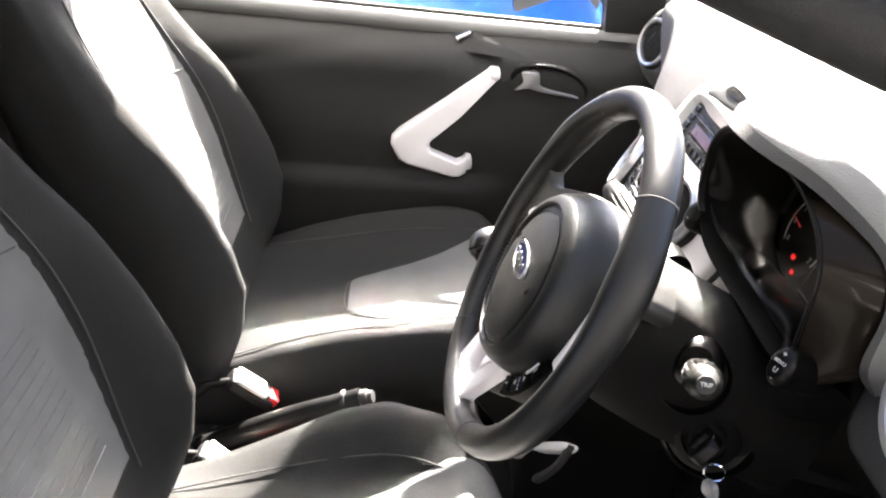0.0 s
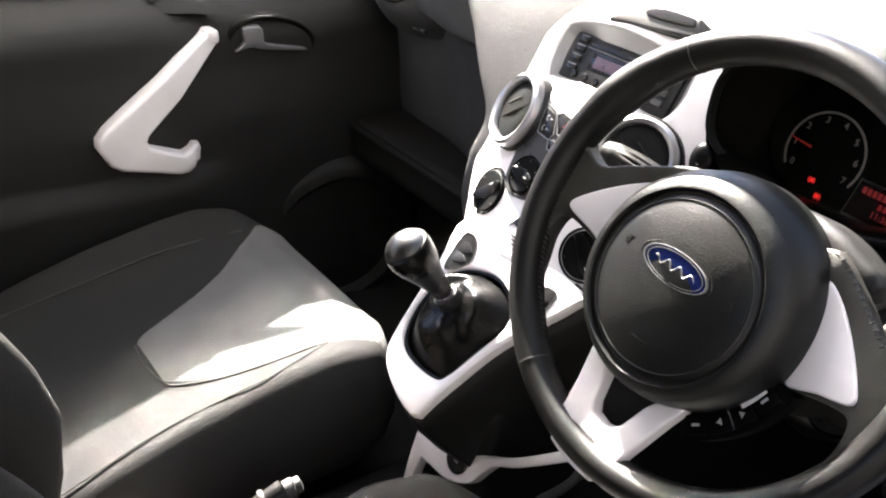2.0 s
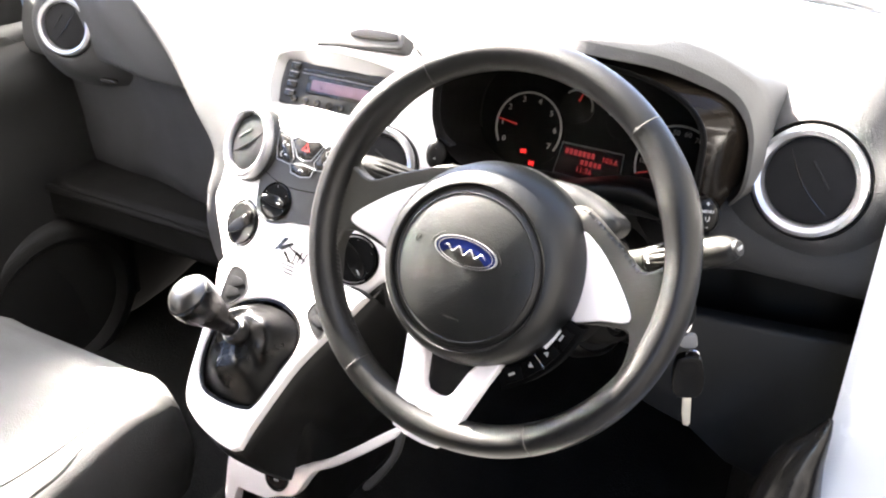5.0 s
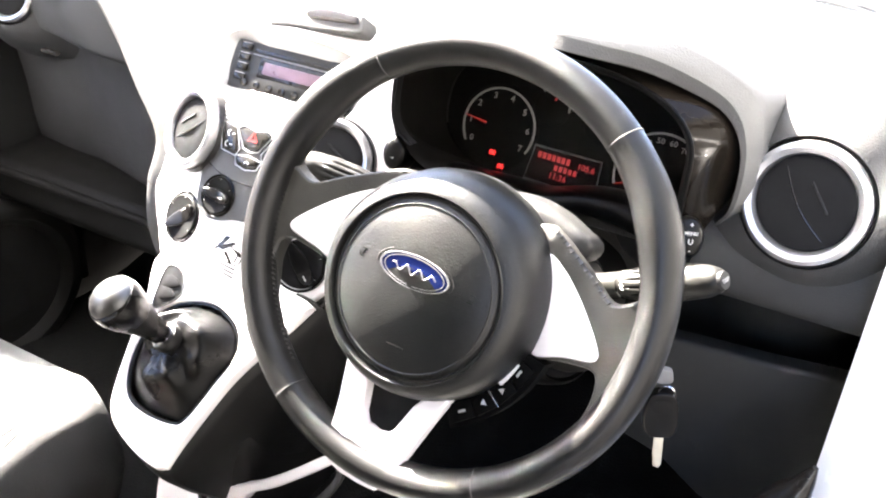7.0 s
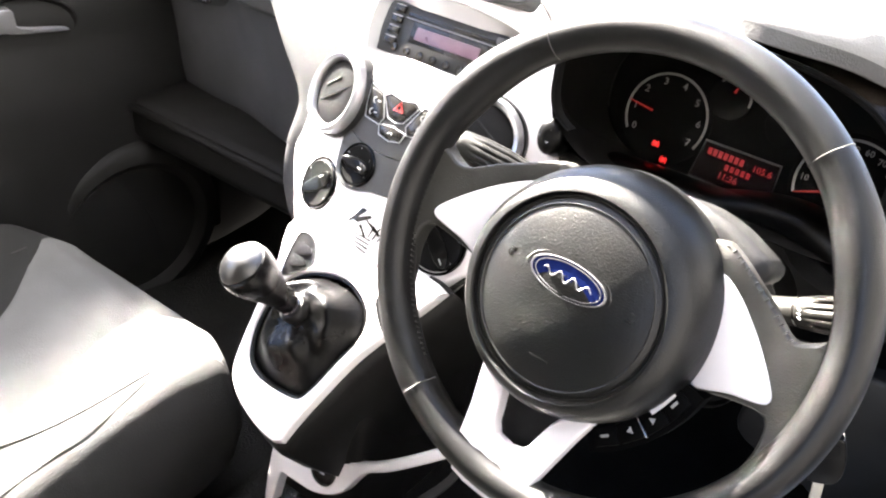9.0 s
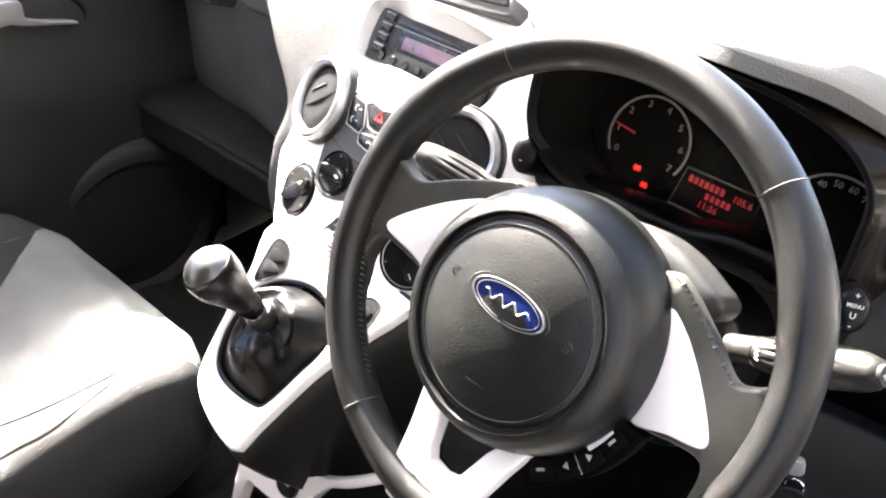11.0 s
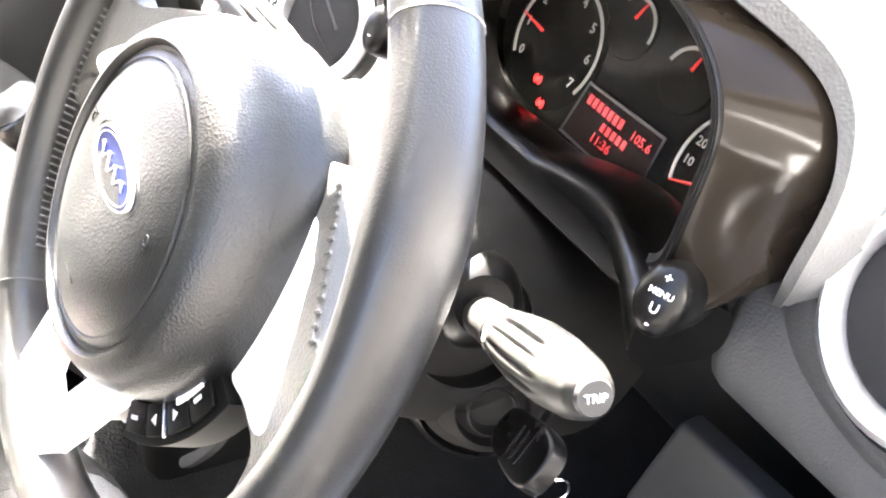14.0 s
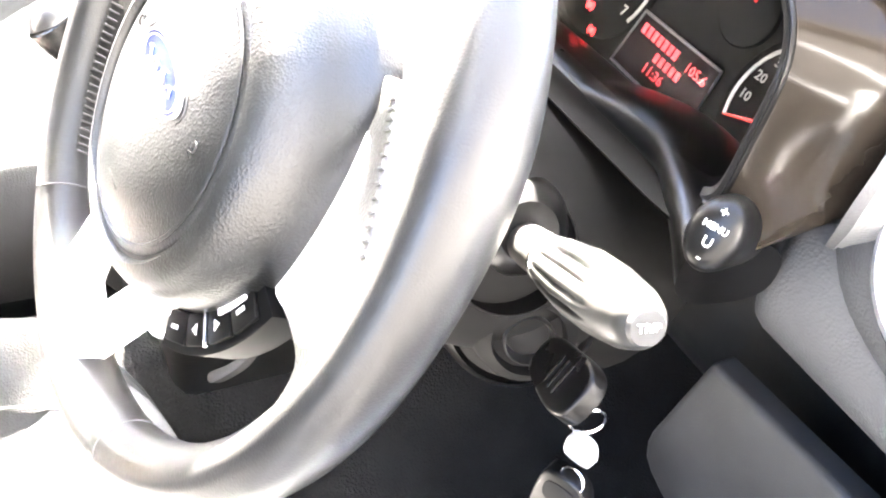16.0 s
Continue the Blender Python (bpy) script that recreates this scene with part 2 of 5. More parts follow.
def tube(points, radius, sides=10, closed=False, flat=1.0):
    """A round bar along the points; radius may be a list."""
    p = [Vector(q) for q in points]
    n = len(p)
    radii = [float(r) for r in (radius if isinstance(radius, (list, tuple)) else [radius] * n)]
    rows, side = [], None
    for i in range(n):
        ahead = (p[(i + 1) % n] - p[i - 1]) if closed else (p[min(i + 1, n - 1)] - p[max(i - 1, 0)])
        ahead.normalize()
        if side is None:
            side = ahead.orthogonal().normalized()
        side = (side - ahead * side.dot(ahead)).normalized()
        up = ahead.cross(side)
        rows.append([p[i] + radii[i] * (math.cos(2 * math.pi * k / sides) * side + flat * math.sin(2 * math.pi * k / sides) * up) for k in range(sides)])
    return grid_mesh(rows, closed_u=True, closed_v=closed, cap=not closed)


def frame_at(origin, right, up):
    """A pose whose x is right and whose y is up."""
    x = Vector(right).normalized()
    z = x.cross(Vector(up)).normalized()
    y = z.cross(x)
    return Matrix.Translation(origin) @ Matrix((x, y, z)).transposed().to_4x4()


def along(a, b):
    """A pose at a whose z points to b."""
    z = (Vector(b) - Vector(a)).normalized()
    return Matrix.Translation(a) @ z.to_track_quat("Z", "Y").to_matrix().to_4x4()


def joined(*some):
    bm = bmesh.new()
    for other in some:
        me = bpy.data.meshes.new("joined")
        other.to_mesh(me)
        other.free()
        bm.from_mesh(me)
        bpy.data.meshes.remove(me)
    return bm


def words(text, size, m, depth=0.0002):
    """Raised writing in the built-in font, centred on the pose m."""
    c = bpy.data.curves.new("writing", "FONT")
    c.body, c.size, c.extrude, c.align_x, c.align_y = text, size, depth, "CENTER", "CENTER"
    c.resolution_u, c.offset = 2, 0.008 * size
    ob = new("writing", c)
    me = bpy.data.meshes.new_from_object(ob)
    bpy.data.objects.remove(ob)
    bm = bmesh.new()
    bm.from_mesh(me)
    bm.transform(m)
    return bm


def arc_strip(radius, width, start, end, low, high, m=None, steps=30, centre=(0, 0)):
    """A flat curved strip in x, y between two angles, in degrees."""
    a = [radians(start + (end - start) * k / steps) for k in range(steps + 1)]
    cx, cy = centre
    ring = [(cx + (radius + width / 2) * math.cos(t), cy + (radius + width / 2) * math.sin(t)) for t in a]
    ring += [(cx + (radius - width / 2) * math.cos(t), cy + (radius - width / 2) * math.sin(t)) for t in reversed(a)]
    bm = bmesh.new()
    n = steps + 1
    top = [bm.verts.new((x, y, high)) for x, y in ring]
    bot = [bm.verts.new((x, y, low)) for x, y in ring]
    for k in range(steps):
        o = 2 * n - 1 - k
        bm.faces.new((top[k], top[k + 1], top[o - 1], top[o]))
        bm.faces.new((bot[k], bot[o], bot[o - 1], bot[k + 1]))
    for k in range(2 * n):
        j = (k + 1) % (2 * n)
        bm.faces.new((top[k], bot[k], bot[j], top[j]))
    if m is not None:
        bm.transform(m)
    return bm


def polar(outline, centre, n=72):
    """Where rays from the centre meet an outline, at n even angles."""
    out = []
    for k in range(n):
        a = 2 * math.pi * k / n
        d, best = Vector((math.cos(a), math.sin(a))), None
        for (x0, y0), (x1, y1) in zip(outline, outline[1:] + outline[:1]):
            p, e = Vector((x0 - centre[0], y0 - centre[1])), Vector((x1 - x0, y1 - y0))
            det = e.x * d.y - e.y * d.x
            if abs(det) < 1e-12:
                continue
            r = (e.x * p.y - e.y * p.x) / det
            s = (d.x * p.y - d.y * p.x) / det
            if r > 0 and -1e-6 <= s <= 1 + 1e-6:
                best = r if best is None else max(best, r)
        out.append((centre[0] + d.x * best, centre[1] + d.y * best))
    return out


def shrunk(ring, centre, by):
    out = []
    for x, y in ring:
        v = Vector((x - centre[0], y - centre[1]))
        v *= (v.length - by) / v.length
        out.append((centre[0] + v.x, centre[1] + v.y))
    return out


def mirror_x(outline):
    return [(-x, y) for x, y in reversed(outline)]


def lerp_profile(table, x):
    """Mixes the profiles of a table {x: [(y, z), ...]} at x."""
    keys = sorted(table)
    if x <= keys[0]:
        return table[keys[0]]
    for a, b in zip(keys, keys[1:]):
        if x <= b:
            t = (x - a) / (b - a)
            t = t * t * (3 - 2 * t)
            return [(p[0] + (q[0] - p[0]) * t, p[1] + (q[1] - p[1]) * t) for p, q in zip(table[a], table[b])]
    return table[keys[-1]]


# ---- setting: ground, floor, roof, posts, glass ----
def rail(points, radius, flat=1.0, sides=14):
    return tube(curve_points(points, 8), radius, sides, flat=flat)


ground = setting("ground", box((0, 0, -0.05), (600, 600, 0.1), 0), CONCRETE, "worn grey tarmac forecourt around the car", "ground")
# Added out of view to block sky fill through the driver's doorway.
setting("light_block_right", box((4.2, -0.5, 2.1), (0.2, 16, 4.2), 0.02), BLOCK_GREY, "unseen grey wall added to hold back skylight", "wall")
# Brown backdrop, with height and length added to hold back skylight.
setting("wall_yard_left", box((-7.0, 1.0, 1.5), (0.25, 24, 3.0), 0.02), BRICK, "brown brick boundary wall beyond the blue car", "wall")
floor_rows = []
for y in np.linspace(-1.7, 0.95, 30):
    row = []
    for x in np.linspace(-0.68, 0.68, 41):
        hump = 0.13 * math.exp(-((x / 0.13) ** 4))
        row.append((x, y, 0.30 + hump + (0.25 * max(0, y - 0.55) ** 1.0)))
    floor_rows.append(row)
setting("floor", thick(grid_mesh(floor_rows), 0.03), CARPET, "black carpeted car floor with a centre tunnel", "floor")
roof_rows = []
for y in np.linspace(-1.7, -0.19, 26):
    roof_rows.append([(x, y, 1.425 - 0.10 * (abs(x) / 0.60) ** 3 - 0.22 * max(0, y + 0.65) ** 2 - 0.03 * max(0, -y - 0.9) ** 2) for x in np.linspace(-0.60, 0.60, 25)])
setting("ceiling", thick(grid_mesh(roof_rows), 0.035), HEADLINER, "pale cloth headliner under the car roof", "ceiling")
setting("wall_front", box((0, 0.98, 0.62), (1.40, 0.04, 0.72), 0.005), SOFT_BLACK, "dark bulkhead behind the dashboard", "bulkhead")
# Unseen; carried up to the roof without a window to cut fill light.
setting("wall_rear", box((0, -1.72, 0.86), (1.40, 0.05, 1.12), 0.01), DARK_TRIM, "unseen dark panel closing the rear to cut back light", "tailgate")
for side, word in ((-1, "left"), (1, "right")):
    # Unseen side closings, windowless to the roof so less light comes from behind.
    setting("wall_" + word, box((side * 0.66, -1.31, 0.84), (0.07, 0.84, 1.10), 0.02), DARK_TRIM, "unseen dark panel closing the rear side to cut back light", "side panel")
    setting("pillar_a_" + word, rail([(side * 0.735, 0.86, 0.955), (side * 0.70, 0.50, 1.087), (side * 0.665, 0.07, 1.242), (side * 0.62, -0.18, 1.335)], 0.042 if side < 0 else 0.025, 1.25), DARK_TRIM, "dark grey windscreen pillar trim", "pillar")
    setting("pillar_b_" + word, rail([(side * 0.73, -0.86, 0.35), (side * 0.71, -0.86, 0.9), (side * 0.60, -0.90, 1.36)], 0.040, 1.4), DARK_TRIM, "dark door post trim behind the front seat", "pillar")
    setting("pillar_c_" + word, rail([(side * 0.69, -1.62, 0.85), (side * 0.57, -1.60, 1.38)], 0.05), DARK_TRIM, "dark rear roof post", "pillar")
    setting("roof_rail_" + word, rail([(side * 0.62, -0.18, 1.335), (side * 0.61, -0.5, 1.385), (side * 0.60, -1.0, 1.38), (side * 0.56, -1.65, 1.32)], 0.032), HEADLINER, "pale roof edge trim above the door", "roof rail")
    setting("sill_" + word, box((side * 0.735, -0.2, 0.30), (0.13, 1.3, 0.14), 0.03, steps=3), BODY_WHITE if side > 0 else DARK_TRIM, "white painted door sill" if side > 0 else "dark covered door sill", "sill")
setting("windscreen_header", rail([(-0.62, -0.18, 1.335), (-0.3, -0.15, 1.362), (0, -0.14, 1.370), (0.3, -0.15, 1.362), (0.62, -0.18, 1.335)], 0.028), HEADLINER, "pale roof edge above the windscreen", "roof rail")


def pane(name, rows, label):
    ob = setting(name, thick(grid_mesh(rows), 0.004), GLASS, label, "window")
    ob.visible_shadow = False
    return ob


screen = []
for t in np.linspace(0, 1, 12):
    half = 0.715 - 0.13 * t
    screen.append([(half * s, 0.87 - 1.05 * t + 0.04 * (1 - s * s), 0.975 + 0.362 * t + 0.022 * (1 - s * s)) for s in np.linspace(-1, 1, 17)])
pane("window_front", screen, "clear windscreen glass")
left = []
for t in np.linspace(0, 1, 8):
    left.append([(-0.742 + 0.13 * t, y, 0.92 + 0.43 * t) for y in np.linspace(-0.82, 0.80 - 0.97 * t, 10)])
pane("window_left", left, "clear passenger door window")
bonnet = []
for t in np.linspace(0, 1, 10):
    bonnet.append([(x, 0.93 + 0.75 * t, 0.965 - 0.16 * t**1.6 - 0.05 * (x / 0.7) ** 2) for x in np.linspace(-0.72, 0.72, 15)])
setting("bonnet", thick(grid_mesh(bonnet), 0.02), BODY_WHITE, "white painted bonnet ahead of the windscreen", "bonnet")
setting("scuttle", box((0, 0.905, 0.965), (1.42, 0.09, 0.02), 0.006), RUBBER, "black plastic scuttle panel below the windscreen", "scuttle")
wiper = thing("wiper_arm", (0.4, 0.84, 1.0), "black wiper arm resting at the windscreen base", "wiper")
part("arm", tube(curve_points([(0.62, 0.895, 0.985), (0.50, 0.862, 1.004), (0.30, 0.838, 1.022), (0.15, 0.835, 1.030)], 6), 0.007, 8, flat=0.6), RUBBER, wiper)
part("blade", tube(curve_points([(0.55, 0.825, 1.008), (0.35, 0.818, 1.028), (0.05, 0.815, 1.036)], 6), 0.006, 8, flat=1.4), RUBBER, wiper, "thin rubber blade")
post_rows = []
for z in np.linspace(0.36, 1.0, 18):
    y0 = 0.21 - 0.30 * max(0, 0.60 - z) ** 1.0 / 0.24
    post_rows.append([(x, y, z) for x, y in ((0.655, y0 + 0.30), (0.640, y0 + 0.06), (0.632, y0 + 0.015), (0.650, y0), (0.740, y0), (0.775, y0 + 0.03), (0.785, y0 + 0.30))])
setting("door_post_right", thick(grid_mesh(post_rows), 0.01), BODY_WHITE, "white painted front door post with the door opened", "door post")
seal = rail([(0.652, 0.30, 0.50), (0.655, 0.24, 0.45), (0.658, 0.15, 0.41), (0.66, -0.15, 0.40), (0.66, -0.75, 0.39)], 0.014)
sill_cover = curve_points([(0.631, 0.200, 0.727), (0.625, 0.200, 0.703), (0.613, 0.200, 0.664), (0.608, 0.198, 0.614), (0.608, 0.190, 0.548), (0.612, 0.150, 0.470), (0.620, 0.030, 0.400), (0.630, -0.20, 0.365), (0.630, -0.75, 0.360)], 6)
swell = [float(np.interp(k / 6, range(9), (0.003, 0.011, 0.025, 0.036, 0.044, 0.050, 0.050, 0.048, 0.046))) for k in range(len(sill_cover))]
setting("trim_sill_cover", tube(sill_cover, swell, 24), GLOSS_BLACK, "dark rounded plastic cover rising from the door sill", "sill trim")
setting("trim_door_seal", seal, RUBBER, "black rubber door seal along the sill", "door seal")
for side, word in ((-1, "left"), (1, "right")):
    setting("wall_footwell_" + word, box((side * 0.715, 0.72, 0.60), (0.04, 0.54, 0.66), 0.01), INNER_BLACK, "dark footwell side wall ahead of the door", "side panel")
kick = grid_mesh([[(0.53 + 0.10 * s, 0.52 - 0.20 * s - 0.04 * t, 0.82 - 0.50 * t) for s in np.linspace(0, 0.55, 8)] for t in np.linspace(0, 1, 8)])
setting("trim_kick_panel", thick(kick, 0.012), DASH, "grey plastic footwell side panel under the dashboard", "trim panel")

# ---- dashboard ----
DASH_SIDE = [(0.87, 0.975), (0.65, 0.995), (0.50, 1.00), (0.44, 1.00), (0.39, 0.985), (0.355, 0.95), (0.34, 0.895), (0.35, 0.865), (0.38, 0.85), (0.40, 0.77), (0.41, 0.66), (0.46, 0.56), (0.6, 0.48)]
DASH_LEFT = [(0.87, 0.985), (0.65, 1.015), (0.48, 1.032), (0.370, 1.034), (0.306, 1.024), (0.289, 0.996), (0.288, 0.905), (0.298, 0.882), (0.33, 0.865), (0.345, 0.77), (0.36, 0.66), (0.44, 0.56), (0.6, 0.48)]
DASH_FALL = [(0.87, 0.985), (0.65, 1.02), (0.48, 1.035), (0.38, 1.035), (0.31, 1.015), (0.262, 0.965), (0.222, 0.900), (0.195, 0.85), (0.172, 0.80), (0.165, 0.74), (0.20, 0.66), (0.32, 0.56), (0.6, 0.48)]
DASH_MID = [(0.87, 0.985), (0.65, 1.02), (0.48, 1.04), (0.37, 1.045), (0.305, 1.03), (0.265, 0.985), (0.225, 0.915), (0.198, 0.86), (0.172, 0.80), (0.155, 0.74), (0.19, 0.66), (0.32, 0.56), (0.6, 0.48)]
DASH_DRIVER = [(0.87, 0.985), (0.65, 1.02), (0.50, 1.04), (0.40, 1.045), (0.33, 1.04), (0.315, 1.02), (0.33, 0.98), (0.345, 0.92), (0.345, 0.865), (0.35, 0.80), (0.36, 0.70), (0.42, 0.56), (0.6, 0.48)]
DASH_RIGHT = [(0.87, 0.985), (0.65, 1.01), (0.48, 1.025), (0.37, 1.025), (0.305, 1.01), (0.270, 0.975), (0.256, 0.935), (0.256, 0.885), (0.275, 0.835), (0.31, 0.785), (0.34, 0.70), (0.42, 0.58), (0.6, 0.48)]
DASH_END = [(y + (0.037 if k > 2 else 0), z) for k, (y, z) in enumerate(DASH_LEFT)]
DASH_TABLE = {-0.69: DASH_SIDE, -0.56: DASH_END, -0.45: DASH_LEFT, -0.400: DASH_LEFT, -0.345: DASH_FALL, -0.12: DASH_MID, 0.13: DASH_MID, 0.19: DASH_DRIVER, 0.47: DASH_DRIVER, 0.53: DASH_RIGHT, 0.60: DASH_RIGHT, 0.69: DASH_SIDE}


def dash_rows(first, last, start=-0.69, end=0.69):
    rows = []
    for x in np.linspace(start, end, int(100 * (end - start)) + 1):
        slide = 0.195 * math.exp(-(((x + 0.36) / 0.17) ** 2))
        line = curve_points([(x + slide * min(1, max(0, (1.02 - z) / 0.17)), y, z) for y, z in lerp_profile(DASH_TABLE, x)], 5)
        rows.append(line[first * 5 : last * 5 + 1])
    return rows


dashboard = thing("dashboard", (0, 0.4, 0.48), "charcoal grained plastic dashboard, sunlit along its top", "dashboard")
# Same moulding as the fascia; the paler colour stands for sun on top.
part("top_pad", grid_mesh(dash_rows(0, 4)), DASH_SUNLIT, dashboard, "grained charcoal upper dash pad, coloured paler for sunlight")
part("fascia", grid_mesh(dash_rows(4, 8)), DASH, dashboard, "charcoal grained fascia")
recess = [[Vector((p.x, p.y + 0.06 * min(1, k / 4), p.z)) for k, p in enumerate(row)] for row in dash_rows(8, 12, 0.14, 0.69)]
part("centre_fall", grid_mesh(dash_rows(8, 12, -0.27, 0.14)), DASH, dashboard, "charcoal fall beside the centre panel")
part("lower_fascia", grid_mesh(recess), DARK_TRIM, dashboard, "dark plastic knee panel")
KNEE = [(-0.094, 0.094), (-0.090, 0.0985), (-0.080, 0.0995), (0.058, 0.112), (0.140, 0.122), (0.140, -0.150), (0.020, -0.120), (-0.033, -0.080), (-0.090, -0.064), (-0.108, -0.056), (-0.118, -0.046), (-0.1215, -0.032), (-0.1205, -0.018)]
part("knee_cover", prism(KNEE, -0.02, 0.0, 0.006, frame_at((0.5, 0.348, 0.62), (1, 0, 0), (0, -0.12, 1)), 3), KNEE_GREY, dashboard, "dark grey plastic cover panel low beside the column")
part("glove_shelf", grid_mesh(dash_rows(8, 12, -0.69, -0.27)), CHARCOAL, dashboard, "dark grey recess below the passenger fascia")
part("glove_box", joined(box((-0.40, 0.375, 0.625), (0.60, 0.16, 0.075), 0.022, steps=5), box((-0.40, 0.294, 0.652), (0.60, 0.014, 0.012), 0.005, steps=3)), INNER_BLACK, dashboard, "dark glove box lid with a rolled upper lip")
part("fascia_slot", box((-0.454, 0.3015, 0.868), (0.030, 0.010, 0.006), 0.002), GLOSS_BLACK, dashboard, "small slot in the passenger fascia")
HOOD = [((0.17, 0.244, 0.911), (0.16, 0.27, 0.905), (0.156, 0.33, 0.895)), ((0.156, 0.22, 0.945), (0.143, 0.252, 0.944), (0.132, 0.32, 0.94)), ((0.16, 0.228, 0.995), (0.145, 0.252, 1.0), (0.13, 0.34, 0.99)), ((0.184, 0.225, 1.031), (0.164, 0.25, 1.04), (0.128, 0.36, 1.02)), ((0.236, 0.19, 1.06), (0.219, 0.224, 1.074), (0.191, 0.37, 1.048)), ((0.284, 0.158, 1.073), (0.275, 0.197, 1.087), (0.261, 0.38, 1.066)), ((0.328, 0.148, 1.077), (0.328, 0.189, 1.091), (0.328, 0.39, 1.072)), ((0.372, 0.158, 1.073), (0.381, 0.197, 1.087), (0.395, 0.38, 1.066)), ((0.42, 0.19, 1.06), (0.437, 0.224, 1.074), (0.465, 0.37, 1.048)), ((0.472, 0.225, 1.031), (0.492, 0.25, 1.04), (0.528, 0.36, 1.012)), ((0.496, 0.228, 0.995), (0.511, 0.252, 1.0), (0.526, 0.34, 0.985)), ((0.5, 0.22, 0.945), (0.513, 0.252, 0.944), (0.524, 0.32, 0.94)), ((0.486, 0.244, 0.911), (0.496, 0.27, 0.905), (0.5, 0.33, 0.895))]
edges = [curve_points([Vector(p[k]) for p in HOOD], 6) for k in range(3)]
brow = []
for a, b, c in zip(*edges):
    back = Vector((0.328 + (a.x - 0.328) * 0.985, a.y + 0.075, a.z - 0.012))
    sink = 0.007 * max(0.0, min(1.0, (a.z - 0.985) / 0.06))
    foot = Vector((a.x, a.y + 0.004, a.z - sink))
    edge = a.lerp(b, 0.30)
    back.z -= sink * 0.6
    brow.append([back, foot + Vector((0, 0.006, -0.002)), foot, foot.lerp(edge, 0.08) + Vector((0, -0.001, 0)), foot.lerp(edge, 0.9), edge + Vector((0, 0.001, 0.002)), a.lerp(b, 0.5) + Vector((0, 0, 0.002)), b.lerp(a, 0.08), b, b.lerp(c, 0.15) + Vector((0, 0, 0.001)), b.lerp(c, 0.5), c])
part("hood_edge", grid_mesh([row[:5] for row in brow]), DASH, dashboard, "arched grey front edge over the instruments", 50)
# Hood top takes the paler copy, so its sunlight is partly colour.
part("hood_top", grid_mesh([row[4:] for row in brow]), DASH_SUNLIT, dashboard, "arched top of the instrument hood", 50)


shelf = []
for x in np.linspace(0.448, 0.660, 28):
    roll = 0.060 * max(0, (0.468 - x) / 0.020) ** 2
    shelf.append(curve_points([(x, y + roll, z) for y, z in ((0.300, 0.935), (0.262, 0.915), (0.250, 0.885), (0.251, 0.856), (0.266, 0.834), (0.300, 0.824), (0.340, 0.822))], 4))
part("driver_fascia", grid_mesh(shelf), DASH, dashboard, "grained grey fascia under the driver end vent", 60)


def air_vent(m, radius, label, slot=-35):
    v = thing("air_vent", label=label, category="air vent", group="round dashboard vents", m=m)
    part("ring", lathe([(radius * 0.79, -0.016), (radius * 0.785, 0.001), (radius * 0.82, 0.0050), (radius * 0.91, 0.007), (radius * 0.985, 0.004), (radius, -0.004), (radius * 0.98, -0.018)], steps=48, hoop=True), RING, v, "satin silver ring")
    part("collar", lathe([(radius * 0.99, -0.02), (radius * 1.00, -0.006), (radius * 1.03, -0.004), (radius * 1.05, -0.006), (radius * 1.06, -0.02)], steps=48, hoop=True), SOFT_BLACK, v)
    part("disc", lathe([(0, 0.0030), (radius * 0.4, 0.0022), (radius * 0.66, 0.0006), (radius * 0.77, -0.0015), (radius * 0.785, -0.012)], steps=48), FLAP, v, "domed charcoal flap disc")
    turn = pose(0, 0, 0, 0, 0, slot)
    bow = [(radius * 0.66 * s, -0.09 * radius * math.cos(math.pi * s / 2), 0.0036 - 0.0034 * s * s) for s in np.linspace(-1, 1, 17)]
    groove = tube(bow, [0.0004 + 0.0007 * (1 - abs(s)) for s in np.linspace(-1, 1, 17)], 6)
    groove.transform(turn)
    part("flap_edge", groove, GLOSS_BLACK, v)
    tab = tube([(radius * 0.28 * s, 0.26 * radius, 0.0028) for s in np.linspace(-1, 1, 7)], 0.0010, 8)
    tab.transform(turn)
    part("thumb_tab", tab, SOFT_BLACK, v)
    return v


# Vents at the ends of the dashboard sit in round pods.
for x, y, z, r, turn, text in ((-0.546, 0.312, 0.936, 0.045, 18, "round end vent with silver ring in the shaded fascia"), (0.557, 0.245, 0.955, 0.0545, -8, "large round driver end vent with silver ring")):
    m = pose(x, y, z, 78, 0, turn)
    shell = []
    for s in (-0.35, -0.02, 0.0, 0.04, 0.12, 0.25, 0.4, 0.55, 0.7, 0.85, 1.0):
        ring = []
        for k in range(72):
            a = 5 * k
            if x > 0:
                reach = 0.070 + 0.120 * math.exp(-(((a - 208) / 30) ** 2)) + 0.03 * math.exp(-(((a - 90) / 40) ** 2)) - 0.030 * math.exp(-(((a - 172) / 26) ** 2))
                drop = 0.125 * max(0, s) ** 1.4
            else:
                reach = 0.045 + 0.085 * math.exp(-((min(a, 360 - a) / 45) ** 2))
                drop = 0.060 * max(0, s) ** 1.6
            out = r * 1.07 + s * reach if s >= 0 else r * (1.07 + 0.4 * s)
            ring.append(m @ Vector((out * math.cos(radians(a)), out * math.sin(radians(a)), (-0.003 if s >= 0 else -0.014) - drop)))
        shell.append(ring)
    part("vent_surround", grid_mesh(shell, closed_u=True), DASH, dashboard, "smooth grained surface swelling round the vent", 60)
    air_vent(m, r, text, 55 if x < 0 else -50)

# ---- instrument cluster ----
FACE = frame_at((0.325, 0.2885, 0.945), (1, 0, 0), (0, 0.30, 1))


